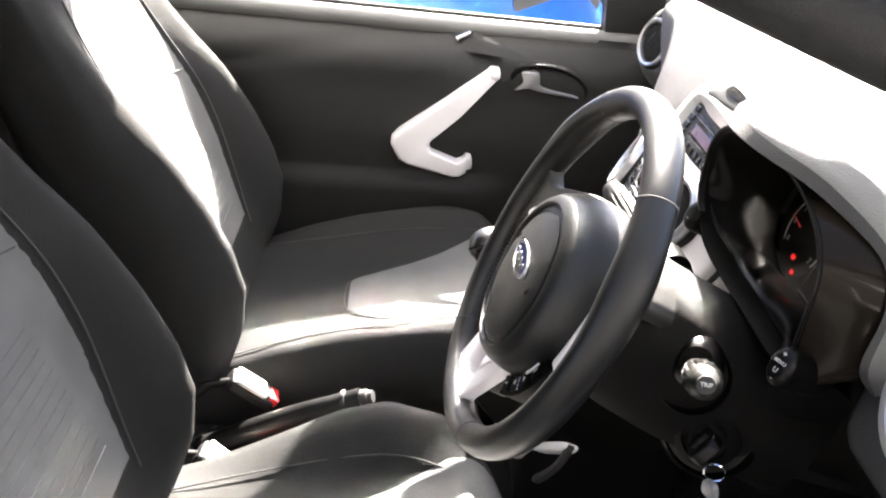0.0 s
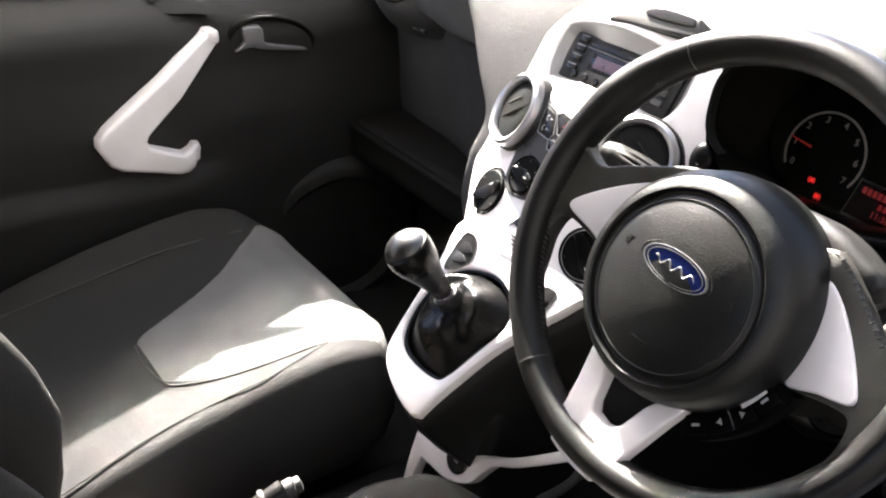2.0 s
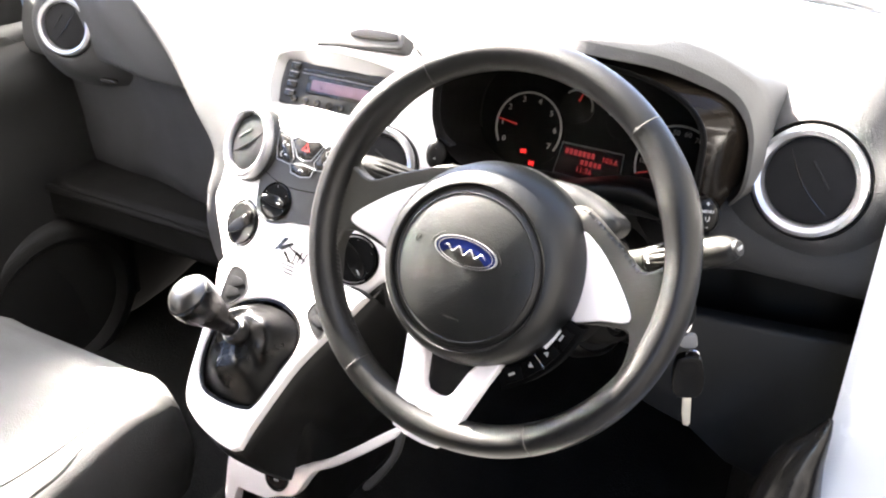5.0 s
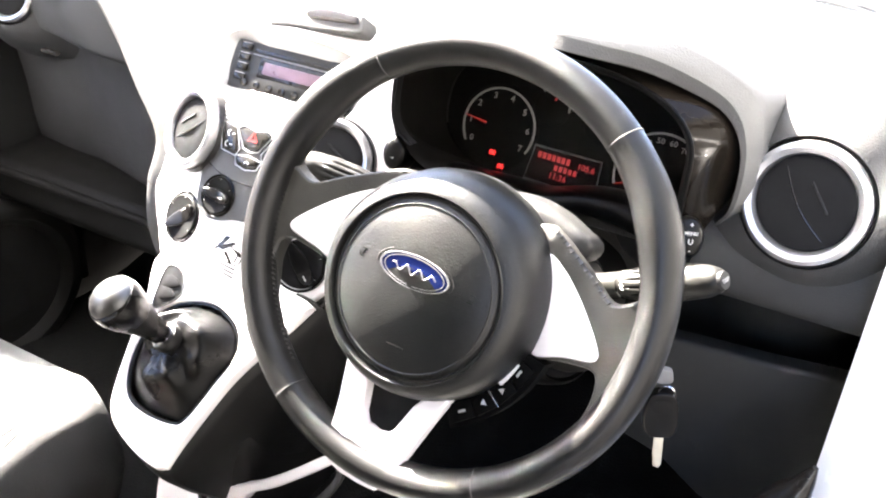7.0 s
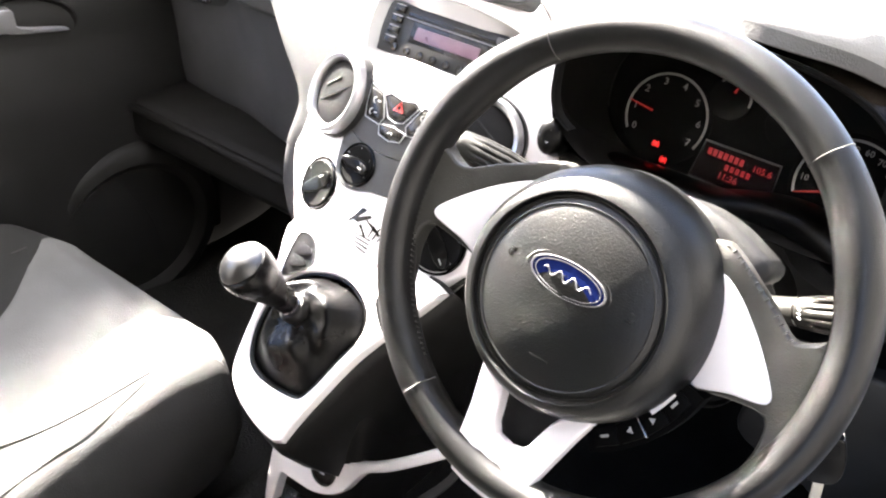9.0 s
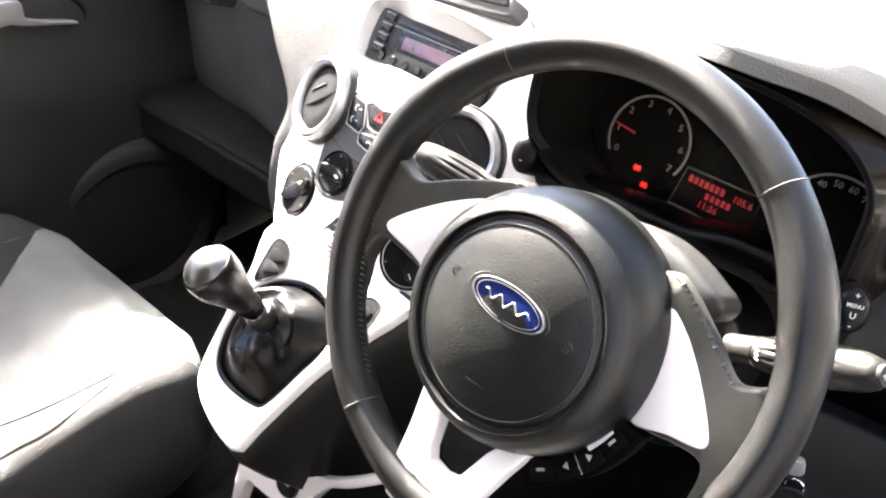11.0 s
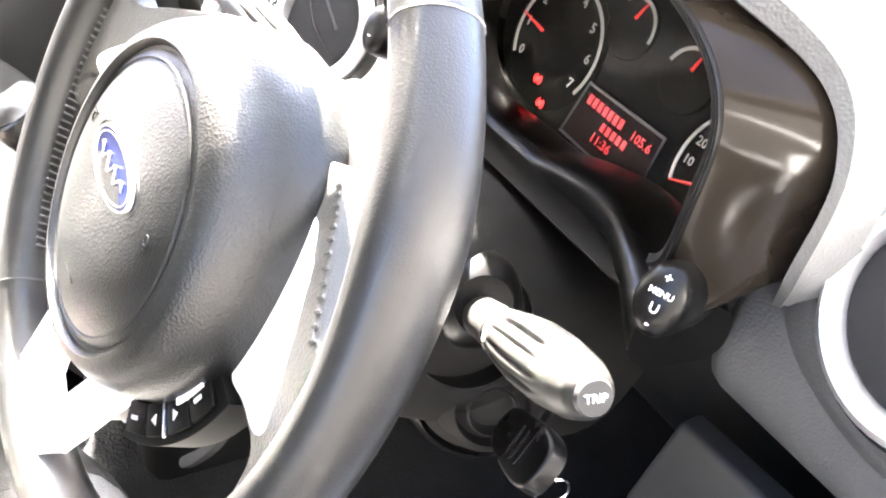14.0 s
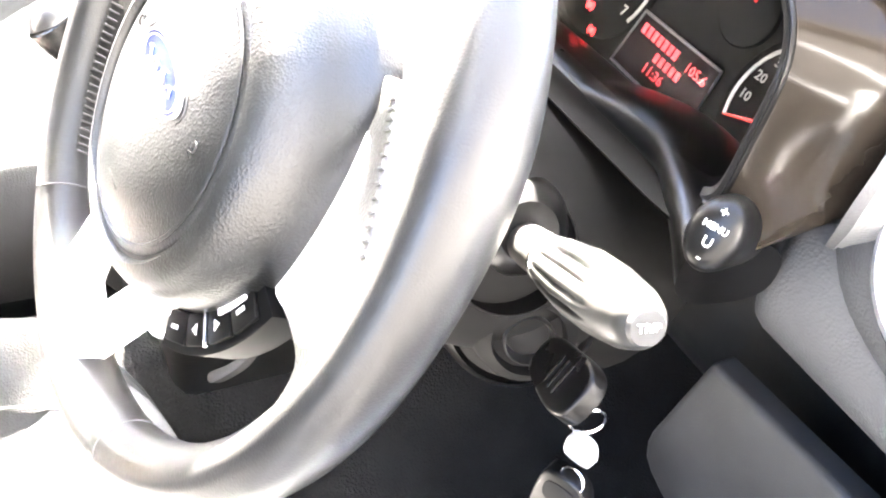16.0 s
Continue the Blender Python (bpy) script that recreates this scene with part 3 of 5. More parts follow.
def oval(cx, cz, a, b, y, slope=0.0, power=2.5, n=72, foot=None):
    """A rounded ring; foot: the height of its flatter lower half."""
    out = []
    for k in range(n):
        t = 2 * math.pi * k / n
        c, s = math.cos(t), math.sin(t)
        q, h = (12.0 if c > 0 else 3.6, foot) if foot and s < 0 else (power, b)
        dx, dz = a * math.copysign(abs(c) ** (2 / q), c), h * math.copysign(abs(s) ** (2 / q), s)
        out.append((cx + dx, y + slope * dz, cz + dz))
    return out


cluster = thing("instrument_cluster", (0.328, 0.3, 0.89), "gloss black instrument cluster with white dials and red lights", "instrument cluster")
shell = grid_mesh([
    oval(0.328, 0.965, 0.172, 0.092, 0.34), oval(0.328, 0.966, 0.174, 0.094, 0.300, 0.1), oval(0.328, 0.971, 0.172, 0.086, 0.250, 0.1), oval(0.324, 0.979, 0.158, 0.076, 0.210, 0.08, foot=0.080), oval(0.3205, 0.983, 0.147, 0.069, 0.192, 0.06, foot=0.078)], closed_u=True)
part("housing", shell, HOUSING, cluster, "glossy dark brown hooded housing")
def arch(*of, **more):
    """The upper part of an oval, open below from corner to corner."""
    ring = oval(*of, n=108, **more)
    return ring[-13:] + ring[:68]


part("lip", grid_mesh([arch(0.3205, 0.983, 0.147, 0.069, 0.1915, 0.06, foot=0.058), arch(0.3205, 0.983, 0.1462, 0.0682, 0.1885, 0.06, foot=0.0575), arch(0.3205, 0.983, 0.1435, 0.0660, 0.1885, 0.06, foot=0.0565), arch(0.3205, 0.983, 0.1400, 0.0630, 0.193, 0.06, foot=0.0550)]), LIP_BLACK, cluster, "black front lip")
part("lip_edge", tube([Vector(p) for p in arch(0.3205, 0.983, 0.1468, 0.0688, 0.1890, 0.06, foot=0.0580)], 0.0010, 6), CHIN, cluster, "thin glossy edge line")
well = grid_mesh([oval(0.3205, 0.983, 0.140, 0.063, 0.193, 0.06, foot=0.078), oval(0.326, 0.970, 0.147, 0.066, 0.235, 0.18, foot=0.070), oval(0.326, 0.952, 0.141, 0.068, 0.283, 0.30)], closed_u=True)
part("inner_wall", well, INNER_BLACK, cluster, "matt black inner wall")
# A glossy rolled chin under the dials, thickest at the switch pod.
chin = []
for x in np.linspace(0.180, 0.474, 36):
    t = (x - 0.325) / 0.147
    mid = Vector((x, 0.243 - 0.045 * max(0, t - 0.55) - 0.014 * max(0, t) ** 2 - 0.008 * max(0, -t) ** 2, 0.8900 + 0.016 * math.sin(math.pi * max(0, min(1, (t + 0.0) / 1.05)))))
    deep, tall = 0.026 + 0.010 * max(0, t), 0.0145 + 0.0045 * max(0, t)
    chin.append([mid + Vector((0, deep * math.copysign(abs(math.cos(a)) ** 0.8, math.cos(a)), tall * math.copysign(abs(math.sin(a)) ** 0.8, math.sin(a)) - 0.25 * deep * math.cos(a))) for a in [2 * math.pi * k / 24 for k in range(24)]])
part("chin", grid_mesh(chin, closed_u=True, cap=True), CHIN, cluster, "satin black rolled lower lip")
lens = [oval(0.3205, 0.983, 0.140 * q, 0.063 * q, 0.1935 - 0.006 * (1 - q * q), 0.06, foot=0.049 * q) for q in (1.0, 0.9, 0.75, 0.55, 0.3, 0.02)]
cover_lens = part("lens", grid_mesh(lens, closed_u=True, cap=True), LENS, cluster, "clear smoked dial cover")
cover_lens.visible_shadow = False
part("dial_plate", prism([(x - 0.325, (z - 0.945) / 0.958) for x, _, z in oval(0.326, 0.950, 0.142, 0.071, 0)], -0.006, 0.0, 0, FACE), INNER_BLACK, cluster)


def dial(name, cx, cy, r, start, end, marks, size, needle, parent=None):
    at = FACE @ Matrix.Translation((cx, cy, 0))
    d = part(name, lathe([(r * 1.12, 0.0), (r * 1.12, 0.0012), (r * 1.08, 0.002), (0, 0.0012)], at), INNER_BLACK, cluster)
    part("scale_arc", arc_strip(r, 0.0022, start, end, 0.002, 0.0026, at), WHITE_PRINT, d, "pale curved dial scale")
    for k, text in enumerate(marks):
        a = radians(start + (end - start) * k / (len(marks) - 1))
        if text:
            part("numeral", words(text, size, at @ Matrix.Translation(((r - 0.0075) * math.cos(a), (r - 0.0075) * math.sin(a), 0.0026))), WHITE_PRINT, d)
    for k in range(4 * len(marks) - 3):
        a = radians(start + (end - start) * k / (4 * len(marks) - 4))
        long = 0.0030 if k % 4 == 0 else 0.0016
        part("tick", tube([((r - 0.0012) * math.cos(a), (r - 0.0012) * math.sin(a), 0.0024), ((r - 0.0012 - long) * math.cos(a), (r - 0.0012 - long) * math.sin(a), 0.0024)], 0.00035, 4), WHITE_PRINT, d)
    if needle is not None:
        a = radians(needle)
        tip = tube([(0.35 * r * math.cos(a), 0.35 * r * math.sin(a), 0.005), (0.98 * r * math.cos(a), 0.98 * r * math.sin(a), 0.0045)], [0.0012, 0.0005], 6)
        tip.transform(at)
        part("needle", tip, RED_PRINT, d, "thin red needle")
    return d


dial("rev_counter", -0.079, -0.010, 0.040, 212, -30, "01234567", 0.0092, 172)
dial("speedometer", 0.095, -0.020, 0.044, 200, -40, ["", "10", "20", "30", "40", "50", "60", "70", "80", "90", "100", "110", "120"], 0.0078, 200)
dial("fuel_gauge", -0.026, 0.024, 0.018, 135, -10, ["", ""], 0.005, 70)
dial("temperature_gauge", 0.030, 0.016, 0.018, 165, 60, ["", ""], 0.005, 75)
screen_at = FACE @ Matrix.Translation((0.002, -0.037, 0.001)) @ pose(0, 0, 0, 0, 0, -2)
display = part("display", prism([(-0.036, 0.017), (0.034, 0.019), (0.036, -0.018), (-0.040, -0.017)], 0, 0.002, 0.001, screen_at), LCD_BACK, cluster, "dark display with red segments")
part("display_frame", tube([screen_at @ Vector(p) for p in ((-0.037, 0.018, 0.002), (0.035, 0.020, 0.002), (0.037, -0.019, 0.002), (-0.041, -0.018, 0.002))], 0.0011, 6, True), FRAME_GREY, display)
part("reading", words("105.6", 0.0085, screen_at @ Matrix.Translation((0.021, 0.009, 0.0022))), RED_LCD, display)
part("reading", words("11:36", 0.0088, screen_at @ Matrix.Translation((-0.006, -0.008, 0.0022))), RED_LCD, display)
for k in range(7):
    part("unread_mark", box((-0.030 + 0.0052 * k, 0.010, 0.0022), (0.0036, 0.0062, 0.0004), 0, screen_at), RED_LCD, display)
for k in range(5):
    part("unread_mark", box((-0.010 + 0.0052 * k, 0.001, 0.0022), (0.0034, 0.0055, 0.0004), 0, screen_at), RED_LCD, display)
for x, y in ((-0.080, -0.037), (-0.068, -0.049)):
    at = FACE @ Matrix.Translation((x, y, 0.0012))
    lamp = part("warning_light", lathe([(0.0020, 0), (0.0020, 0.001), (0, 0.0014)], at, 16), RED_LAMP, cluster, "lit red warning symbol")
    part("symbol_ring", arc_strip(0.0033, 0.0006, -60, 60, 0, 0.001, at, 8), RED_LAMP, lamp)
    part("symbol_ring", arc_strip(0.0033, 0.0006, 120, 240, 0, 0.001, at, 8), RED_LAMP, lamp)
# Two round-ended switch pods at the lower corners of the cluster.
for x, y, z, turn, marks, name in ((0.179, 0.190, 0.922, 12, ("o", "o"), "lamp_level_switch"), (0.480, 0.176, 0.928, 24, ("+", "MENU", "U", "-"), "menu_switch")):
    at = pose(x, y, z, 66, 0, turn)
    pod = part(name, lathe([(0.0, 0.0088), (0.0040, 0.0087), (0.0072, 0.0081), (0.0097, 0.0068), (0.0114, 0.0046), (0.0124, 0.0012), (0.0129, -0.010), (0.0134, -0.050)], at, 40, 1.40), CHIN, cluster, "black rounded switch pod with white marks")
    for k, text in enumerate(marks):
        off = (0.0085 if len(marks) < 4 else 0.0068) * ((len(marks) - 1) / 2 - k)
        part("mark", words(text, 0.0042 if text == "MENU" else 0.0065, at @ Matrix.Translation((0, off * 1.05, 0.0088 - 0.07 * abs(off)))), WHITE_PRINT, pod)

# ---- steering wheel ----
TILT_COLUMN, TURN_WHEEL = 25.0, -4.2
HUB = Vector((0.33, 0.0, 0.93))
WHEEL = Matrix.Translation(HUB) @ pose(0, 0, 0, 90 - TILT_COLUMN, 0, 0) @ pose(0, 0, 0, 0, 0, TURN_WHEEL)
wheel = thing("steering_wheel", label="black leather steering wheel with pale silver spoke inserts", category="steering wheel", m=WHEEL)
RIM, ACROSS, DEEP = 0.1694, 0.0143, 0.0172
RIM_AT = Vector((0.0017, 0.0027, -0.0087))


def rim_ring(angle, grow=0.0, n=20):
    """The section of the rim at an angle, in degrees."""
    out, a = [], radians(angle)
    thumb = 0.0022 * (math.exp(-(((angle - 30) / 12) ** 2)) + math.exp(-(((angle - 150) / 12) ** 2)))
    for k in range(n):
        t = 2 * math.pi * k / n
        r = RIM + (ACROSS + grow + thumb) * math.cos(t)
        out.append((RIM_AT.x + r * math.cos(a), RIM_AT.y + r * math.sin(a), RIM_AT.z + (DEEP + grow + thumb) * math.sin(t)))
    return out


part("rim", grid_mesh([rim_ring(a) for a in np.arange(0, 360, 2.5)], closed_u=True, closed_v=True), LEATHER, wheel, "smooth black leather rim")
for a in (53, 127, 238, 302):
    part("rim_seam", tube([Vector(p) for p in rim_ring(a, 0.0001)], 0.00045, 6, True), THREAD, wheel, "pale stitched leather seam")
CX, CY = -0.0065, -0.0185
hub_at = Matrix.Translation((CX, CY, 0))


def leaning(rows, n=72):
    """A turned shape whose centre wanders: rows of radius, height, x, y."""
    return grid_mesh([[(x + r * math.cos(2 * math.pi * k / n), y + r * math.sin(2 * math.pi * k / n), h) for k in range(n)] for r, h, x, y in rows], closed_u=True)


part("hub_shell", leaning([(0.0714, -0.002, CX, CY), (0.0716, 0.0078, CX, CY), (0.0738, 0.0106, CX, CY), (0.0790, 0.0092, -0.006, -0.0180), (0.0855, 0.0015, -0.0048, -0.0168), (0.0900, -0.0105, -0.0030, -0.0150), (0.0922, -0.0270, -0.0010, -0.0130), (0.0915, -0.0450, 0, -0.012), (0.0820, -0.0660, 0, -0.012)]), PAD, wheel, "black moulded hub around the airbag cover")
cover = part("airbag_cover", lathe([(0, 0.0178), (0.016, 0.0175), (0.030, 0.0166), (0.045, 0.0146), (0.057, 0.0118), (0.0655, 0.0090), (0.0688, 0.0076), (0.0704, 0.0058), (0.0708, -0.002)], hub_at, 72), PAD, wheel, "round grained airbag cover")
part("cover_groove", lathe([(0.0700, 0.0066), (0.0720, 0.0066), (0.0720, -0.003), (0.0700, -0.003)], hub_at, 72), SOFT_BLACK, wheel)
part("cover_step", lathe([(0.0640, 0.0092), (0.0652, 0.0102), (0.0664, 0.0094), (0.0655, 0.0080)], hub_at, 72, 1.0, True), PAD, cover, "raised edge line of the cover")
emblem_at = Matrix.Translation((-0.0062, -0.0046, 0.0160))
part("emblem_seat", lathe([(0.0308, 0.0002), (0.0322, -0.0004), (0.0336, 0.0002), (0.0346, -0.001), (0.0308, -0.003)], emblem_at, 48, 0.47), SOFT_BLACK, cover, "sunken black rim round the emblem")
emblem = part("emblem", lathe([(0.0288, 0.0008), (0.0292, 0.0018), (0.0302, 0.0018), (0.0308, 0.0), (0.0308, -0.003), (0.0288, -0.003)], emblem_at, 48, 0.42), EMBLEM_SILVER, cover, "oval silver rimmed emblem")
part("emblem_line", tube([emblem_at @ Vector((0.0262 * math.cos(a), 0.42 * 0.0254 * math.sin(a), 0.0014)) for a in np.linspace(0, 2 * math.pi, 48, endpoint=False)], 0.0004, 5, True), EMBLEM_SILVER, emblem)
part("emblem_field", lathe([(0.0290, 0), (0.0290, 0.0010), (0, 0.0016)], emblem_at, 48, 0.42), EMBLEM_BLUE, emblem, "dark blue enamel field")
ripple = [(-0.0195 + 0.039 * t, 0.0004 + 0.0030 * math.sin(2 * math.pi * 3.5 * t + 0.6) * (0.55 + 0.45 * math.sin(math.pi * t)), 0.0019 + 0.0005 * math.sin(math.pi * t)) for t in np.linspace(0, 1, 70)]
stroke = tube(ripple, [0.0004 + 0.0003 * abs(math.sin(2 * math.pi * 3.5 * t)) for t in np.linspace(0, 1, 70)], 6)
stroke.transform(emblem_at)
part("emblem_stroke", stroke, EMBLEM_SILVER, emblem, "silver rippled stroke")
for x, y, flip in ((-0.0542, -0.0070, 0), (0.0437, -0.0060, 180)):
    at = Matrix.Translation((x, y, 0.0136)) @ pose(0, 0, 0, 0, 0, flip)
    horn = joined(arc_strip(0.0024, 0.0007, 40, 320, 0, 0.0008, at, 10), box((0.0008, 0.0040, 0.0004), (0.0050, 0.0007, 0.0008), 0, at))
    part("horn_mark", horn, FLAP, cover, "small moulded horn symbol")
part("moulded_mark", box((-0.003, -0.0630, 0.0143), (0.0150, 0.0016, 0.0008), 0.0002), SOFT_BLACK, cover, "faint moulded line of unreadable letters")
SPOKE = [(0.040, 0.045), (0.062, 0.0610), (0.074, 0.0590), (0.090, 0.0505), (0.112, 0.0385), (0.133, 0.0260), (0.147, 0.031), (0.158, 0.038), (0.166, 0.010), (0.165, -0.030), (0.155, -0.075), (0.146, -0.090), (0.139, -0.086), (0.142, -0.066), (0.1455, -0.045), (0.141, -0.026), (0.120, -0.028), (0.100, -0.034), (0.085, -0.036), (0.070, 0.0)]
INSERT = [(0.066, 0.043), (0.084, 0.038), (0.105, 0.024), (0.122, 0.009), (0.136, -0.006), (0.140, -0.014), (0.135, -0.0195), (0.114, -0.0255), (0.088, -0.035), (0.084, -0.012), (0.081, 0.008), (0.076, 0.026)]


def spoke_low(x, y):
    return spoke_high(x, y) - 0.016


def spoke_high(x, y):
    return -0.0350 + 0.34 * max(0, min(0.152, abs(x)) - 0.067)


def insert_low(x, y):
    return spoke_high(x, y) - 0.010


def insert_high(x, y):
    return spoke_high(x, y) + 0.0022


for flip, note in ((False, ""), (True, "")):
    turn = mirror_x if flip else list
    spoke = part("spoke", prism(smooth_outline(turn(SPOKE), 4), spoke_low, spoke_high, 0.006, None, 3), LEATHER_WORN_LIT, wheel, "leather wrapped side spoke")
    part("spoke_insert", prism(smooth_outline(turn(INSERT), 4), insert_low, insert_high, 0.0025, None, 3), WHITE_SILVER, spoke, "pale silver curved insert")
    edge = [(x * (-1 if flip else 1), y - 0.0035, spoke_high(x, y) + 0.0004) for x, y in ((0.072, 0.0600), (0.090, 0.0512), (0.112, 0.0393), (0.132, 0.0275))]
    line = curve_points(edge, 8)
    loops = [tube([line[k], line[k] + Vector((0.0022 * (-1 if flip else 1), 0.0028, 0.0003))], 0.0009, 5) for k in range(0, len(line), 2)]
    if not flip:
        part("stitching", joined(*loops), THREAD, spoke, "row of grey stitches")
FLANK = smooth_outline([(-0.030, 0.060), (-0.013, 0.0680), (0.030, 0.0757), (0.0585, 0.0732), (0.082, 0.0650), (0.098, 0.0560), (0.090, 0.040), (0.050, 0.030), (-0.020, 0.030)], 5)
rows = [[(x, y, z) for x, y in shrunk(polar(FLANK, (0.040, 0.048), 72), (0.040, 0.048), by)] for by, z in ((0, -0.085), (0, -0.054), (0.0012, -0.0495), (0.004, -0.0465), (0.010, -0.0450), (0.018, -0.0445))]
part("hub_flank", grid_mesh(rows, closed_u=True, cap=True), SOFT_BLACK, wheel, "smooth black flank of the hub behind the spoke")
VEE = [(-0.053, -0.082), (-0.040, -0.086), (-0.031, -0.092), (-0.0245, -0.108), (-0.019, -0.130), (-0.014, -0.137), (-0.002, -0.139), (0.006, -0.137), (0.012, -0.130), (0.019, -0.108), (0.028, -0.092), (0.038, -0.088), (0.048, -0.084), (0.039, -0.112), (0.030, -0.145), (0.022, -0.174), (0.012, -0.184), (-0.004, -0.186), (-0.022, -0.184), (-0.033, -0.178), (-0.037, -0.165), (-0.043, -0.125)]


def vee_high(x, y):
    return -0.010 + 0.18 * min(0.095, max(0, -y - 0.085)) - 1.2 * max(0, -y - 0.174)


def vee_low(x, y):
    return vee_high(x, y) - 0.014


part("lower_spoke", prism(VEE, vee_low, vee_high, 0.003, None, 3), WHITE_SILVER, wheel, "pale silver forked lower spoke")
part("spoke_web", prism(smooth_outline([(-0.034, -0.085), (0.030, -0.085), (0.020, -0.12), (0.012, -0.142), (-0.018, -0.142), (-0.026, -0.12)], 3), -0.045, -0.026, 0.003), SOFT_BLACK, wheel, "black recess behind the forked spoke")
panel = part("button_panel", arc_strip(0.0985, 0.024, -60, -10, -0.040, -0.0215, hub_at, 30), LIP_BLACK, wheel, "black control panel")
part("silver_crescent", arc_strip(0.0935, 0.004, -16, -29, -0.026, -0.018, hub_at, 24), WHITE_SILVER, wheel, "thin silver crescent under the hub")
for k, a in enumerate((-52, -41, -30, -19)):
    at = hub_at @ pose(0, 0, 0, 0, 0, a) @ Matrix.Translation((0.0990, 0, -0.0205))
    key = part("button", box((0, 0, 0), (0.015, 0.0182, 0.0028), 0.0012, at), LIP_BLACK, panel, "black control button")
    part("button_mark", prism([(-0.0018, -0.0026), (0.0022, 0), (-0.0018, 0.0026)] if k in (1, 2) else [(-0.003, -0.001), (0.003, -0.001), (0.003, 0.001), (-0.003, 0.001)], 0.002, 0.0024, 0, at @ pose(0, 0, 0, 0, 0, 90 if k == 2 else -90)), WHITE_PRINT, key)
part("button_divider", box((0.0995, 0, -0.0190), (0.016, 0.0012, 0.003), 0.0004, hub_at @ pose(0, 0, 0, 0, 0, -35.5)), CHROME, panel, "bright divider between buttons")
inner = [RIM_AT + Vector(((RIM - ACROSS - 0.0002) * math.cos(radians(a)), (RIM - ACROSS - 0.0002) * math.sin(radians(a)), 0)) for a in np.arange(178, 232, 1.6)]
part("stitching", joined(*[tube([p + Vector((0, 0, -0.003)), p + Vector((0.0008, 0.0016, 0.0035))], 0.0007, 5) for p in inner]), THREAD, wheel, "stitches along the inner rim")
inner = [RIM_AT + Vector(((RIM - ACROSS - 0.0002) * math.cos(radians(a)), (RIM - ACROSS - 0.0002) * math.sin(radians(a)), 0)) for a in np.arange(20, 54, 1.6)]
part("stitching", joined(*[tube([p + Vector((0, 0, -0.003)), p + Vector((0.0008, 0.0016, 0.0035))], 0.0007, 5) for p in inner]), THREAD, wheel, "stitches along the inner rim")

# ---- steering column, stalks, keys ----
COLUMN = Matrix.Translation(HUB) @ pose(0, 0, 0, 90 - TILT_COLUMN, 0, 0)
column = thing("steering_column", label="black plastic steering column shroud with ignition lock", category="steering column", m=COLUMN)


def shroud(z, a, up, down, cy=-0.012, n=40):
    return [(a * math.copysign(abs(math.cos(t)) ** 0.8, math.cos(t)), cy + (up if math.sin(t) > 0 else down) * math.copysign(abs(math.sin(t)) ** 0.8, math.sin(t)), z) for t in [2 * math.pi * k / n for k in range(n)]]


part("upper_shroud", grid_mesh([shroud(-0.052, 0.070, 0.062, 0.062), shroud(-0.075, 0.078, 0.068, 0.070), shroud(-0.11, 0.080, 0.068, 0.078), shroud(-0.16, 0.082, 0.064, 0.084), shroud(-0.30, 0.085, 0.06, 0.09)], closed_u=True, cap=True), INNER_BLACK, column, "matt black column shroud")
part("shroud_seam", tube([Vector(p) for p in shroud(-0.0765, 0.0785, 0.0685, 0.0705)], 0.0012, 6, True), GLOSS_BLACK, column)
LOCK = Vector((0.424, 0.146, 0.808))
column_in = COLUMN.inverted()
lock_at = column_in @ along(LOCK + Vector((-0.03, 0.02, -0.012)), LOCK + Vector((0.05, -0.02, 0.02)))
lock = part("lock_housing", lathe([(0.034, -0.03), (0.032, 0.005), (0.028, 0.020), (0.021, 0.027), (0.020, 0.018), (0, 0.018)], lock_at, 36), INNER_BLACK, column, "rounded black ignition lock boss")
part("shroud_lip", lathe([(0.040, -0.006), (0.0425, -0.003), (0.047, -0.008), (0.052, -0.030)], lock_at, 40), CHIN, column, "curved shroud lip round the lock")
part("lock_ring", lathe([(0.0135, 0.018), (0.0148, 0.026), (0.0135, 0.028), (0.0125, 0.024), (0.0125, 0.018)], lock_at, 30, 1.0, True), SATIN, lock, "worn metal lock ring")


TURN_TEXT = 4


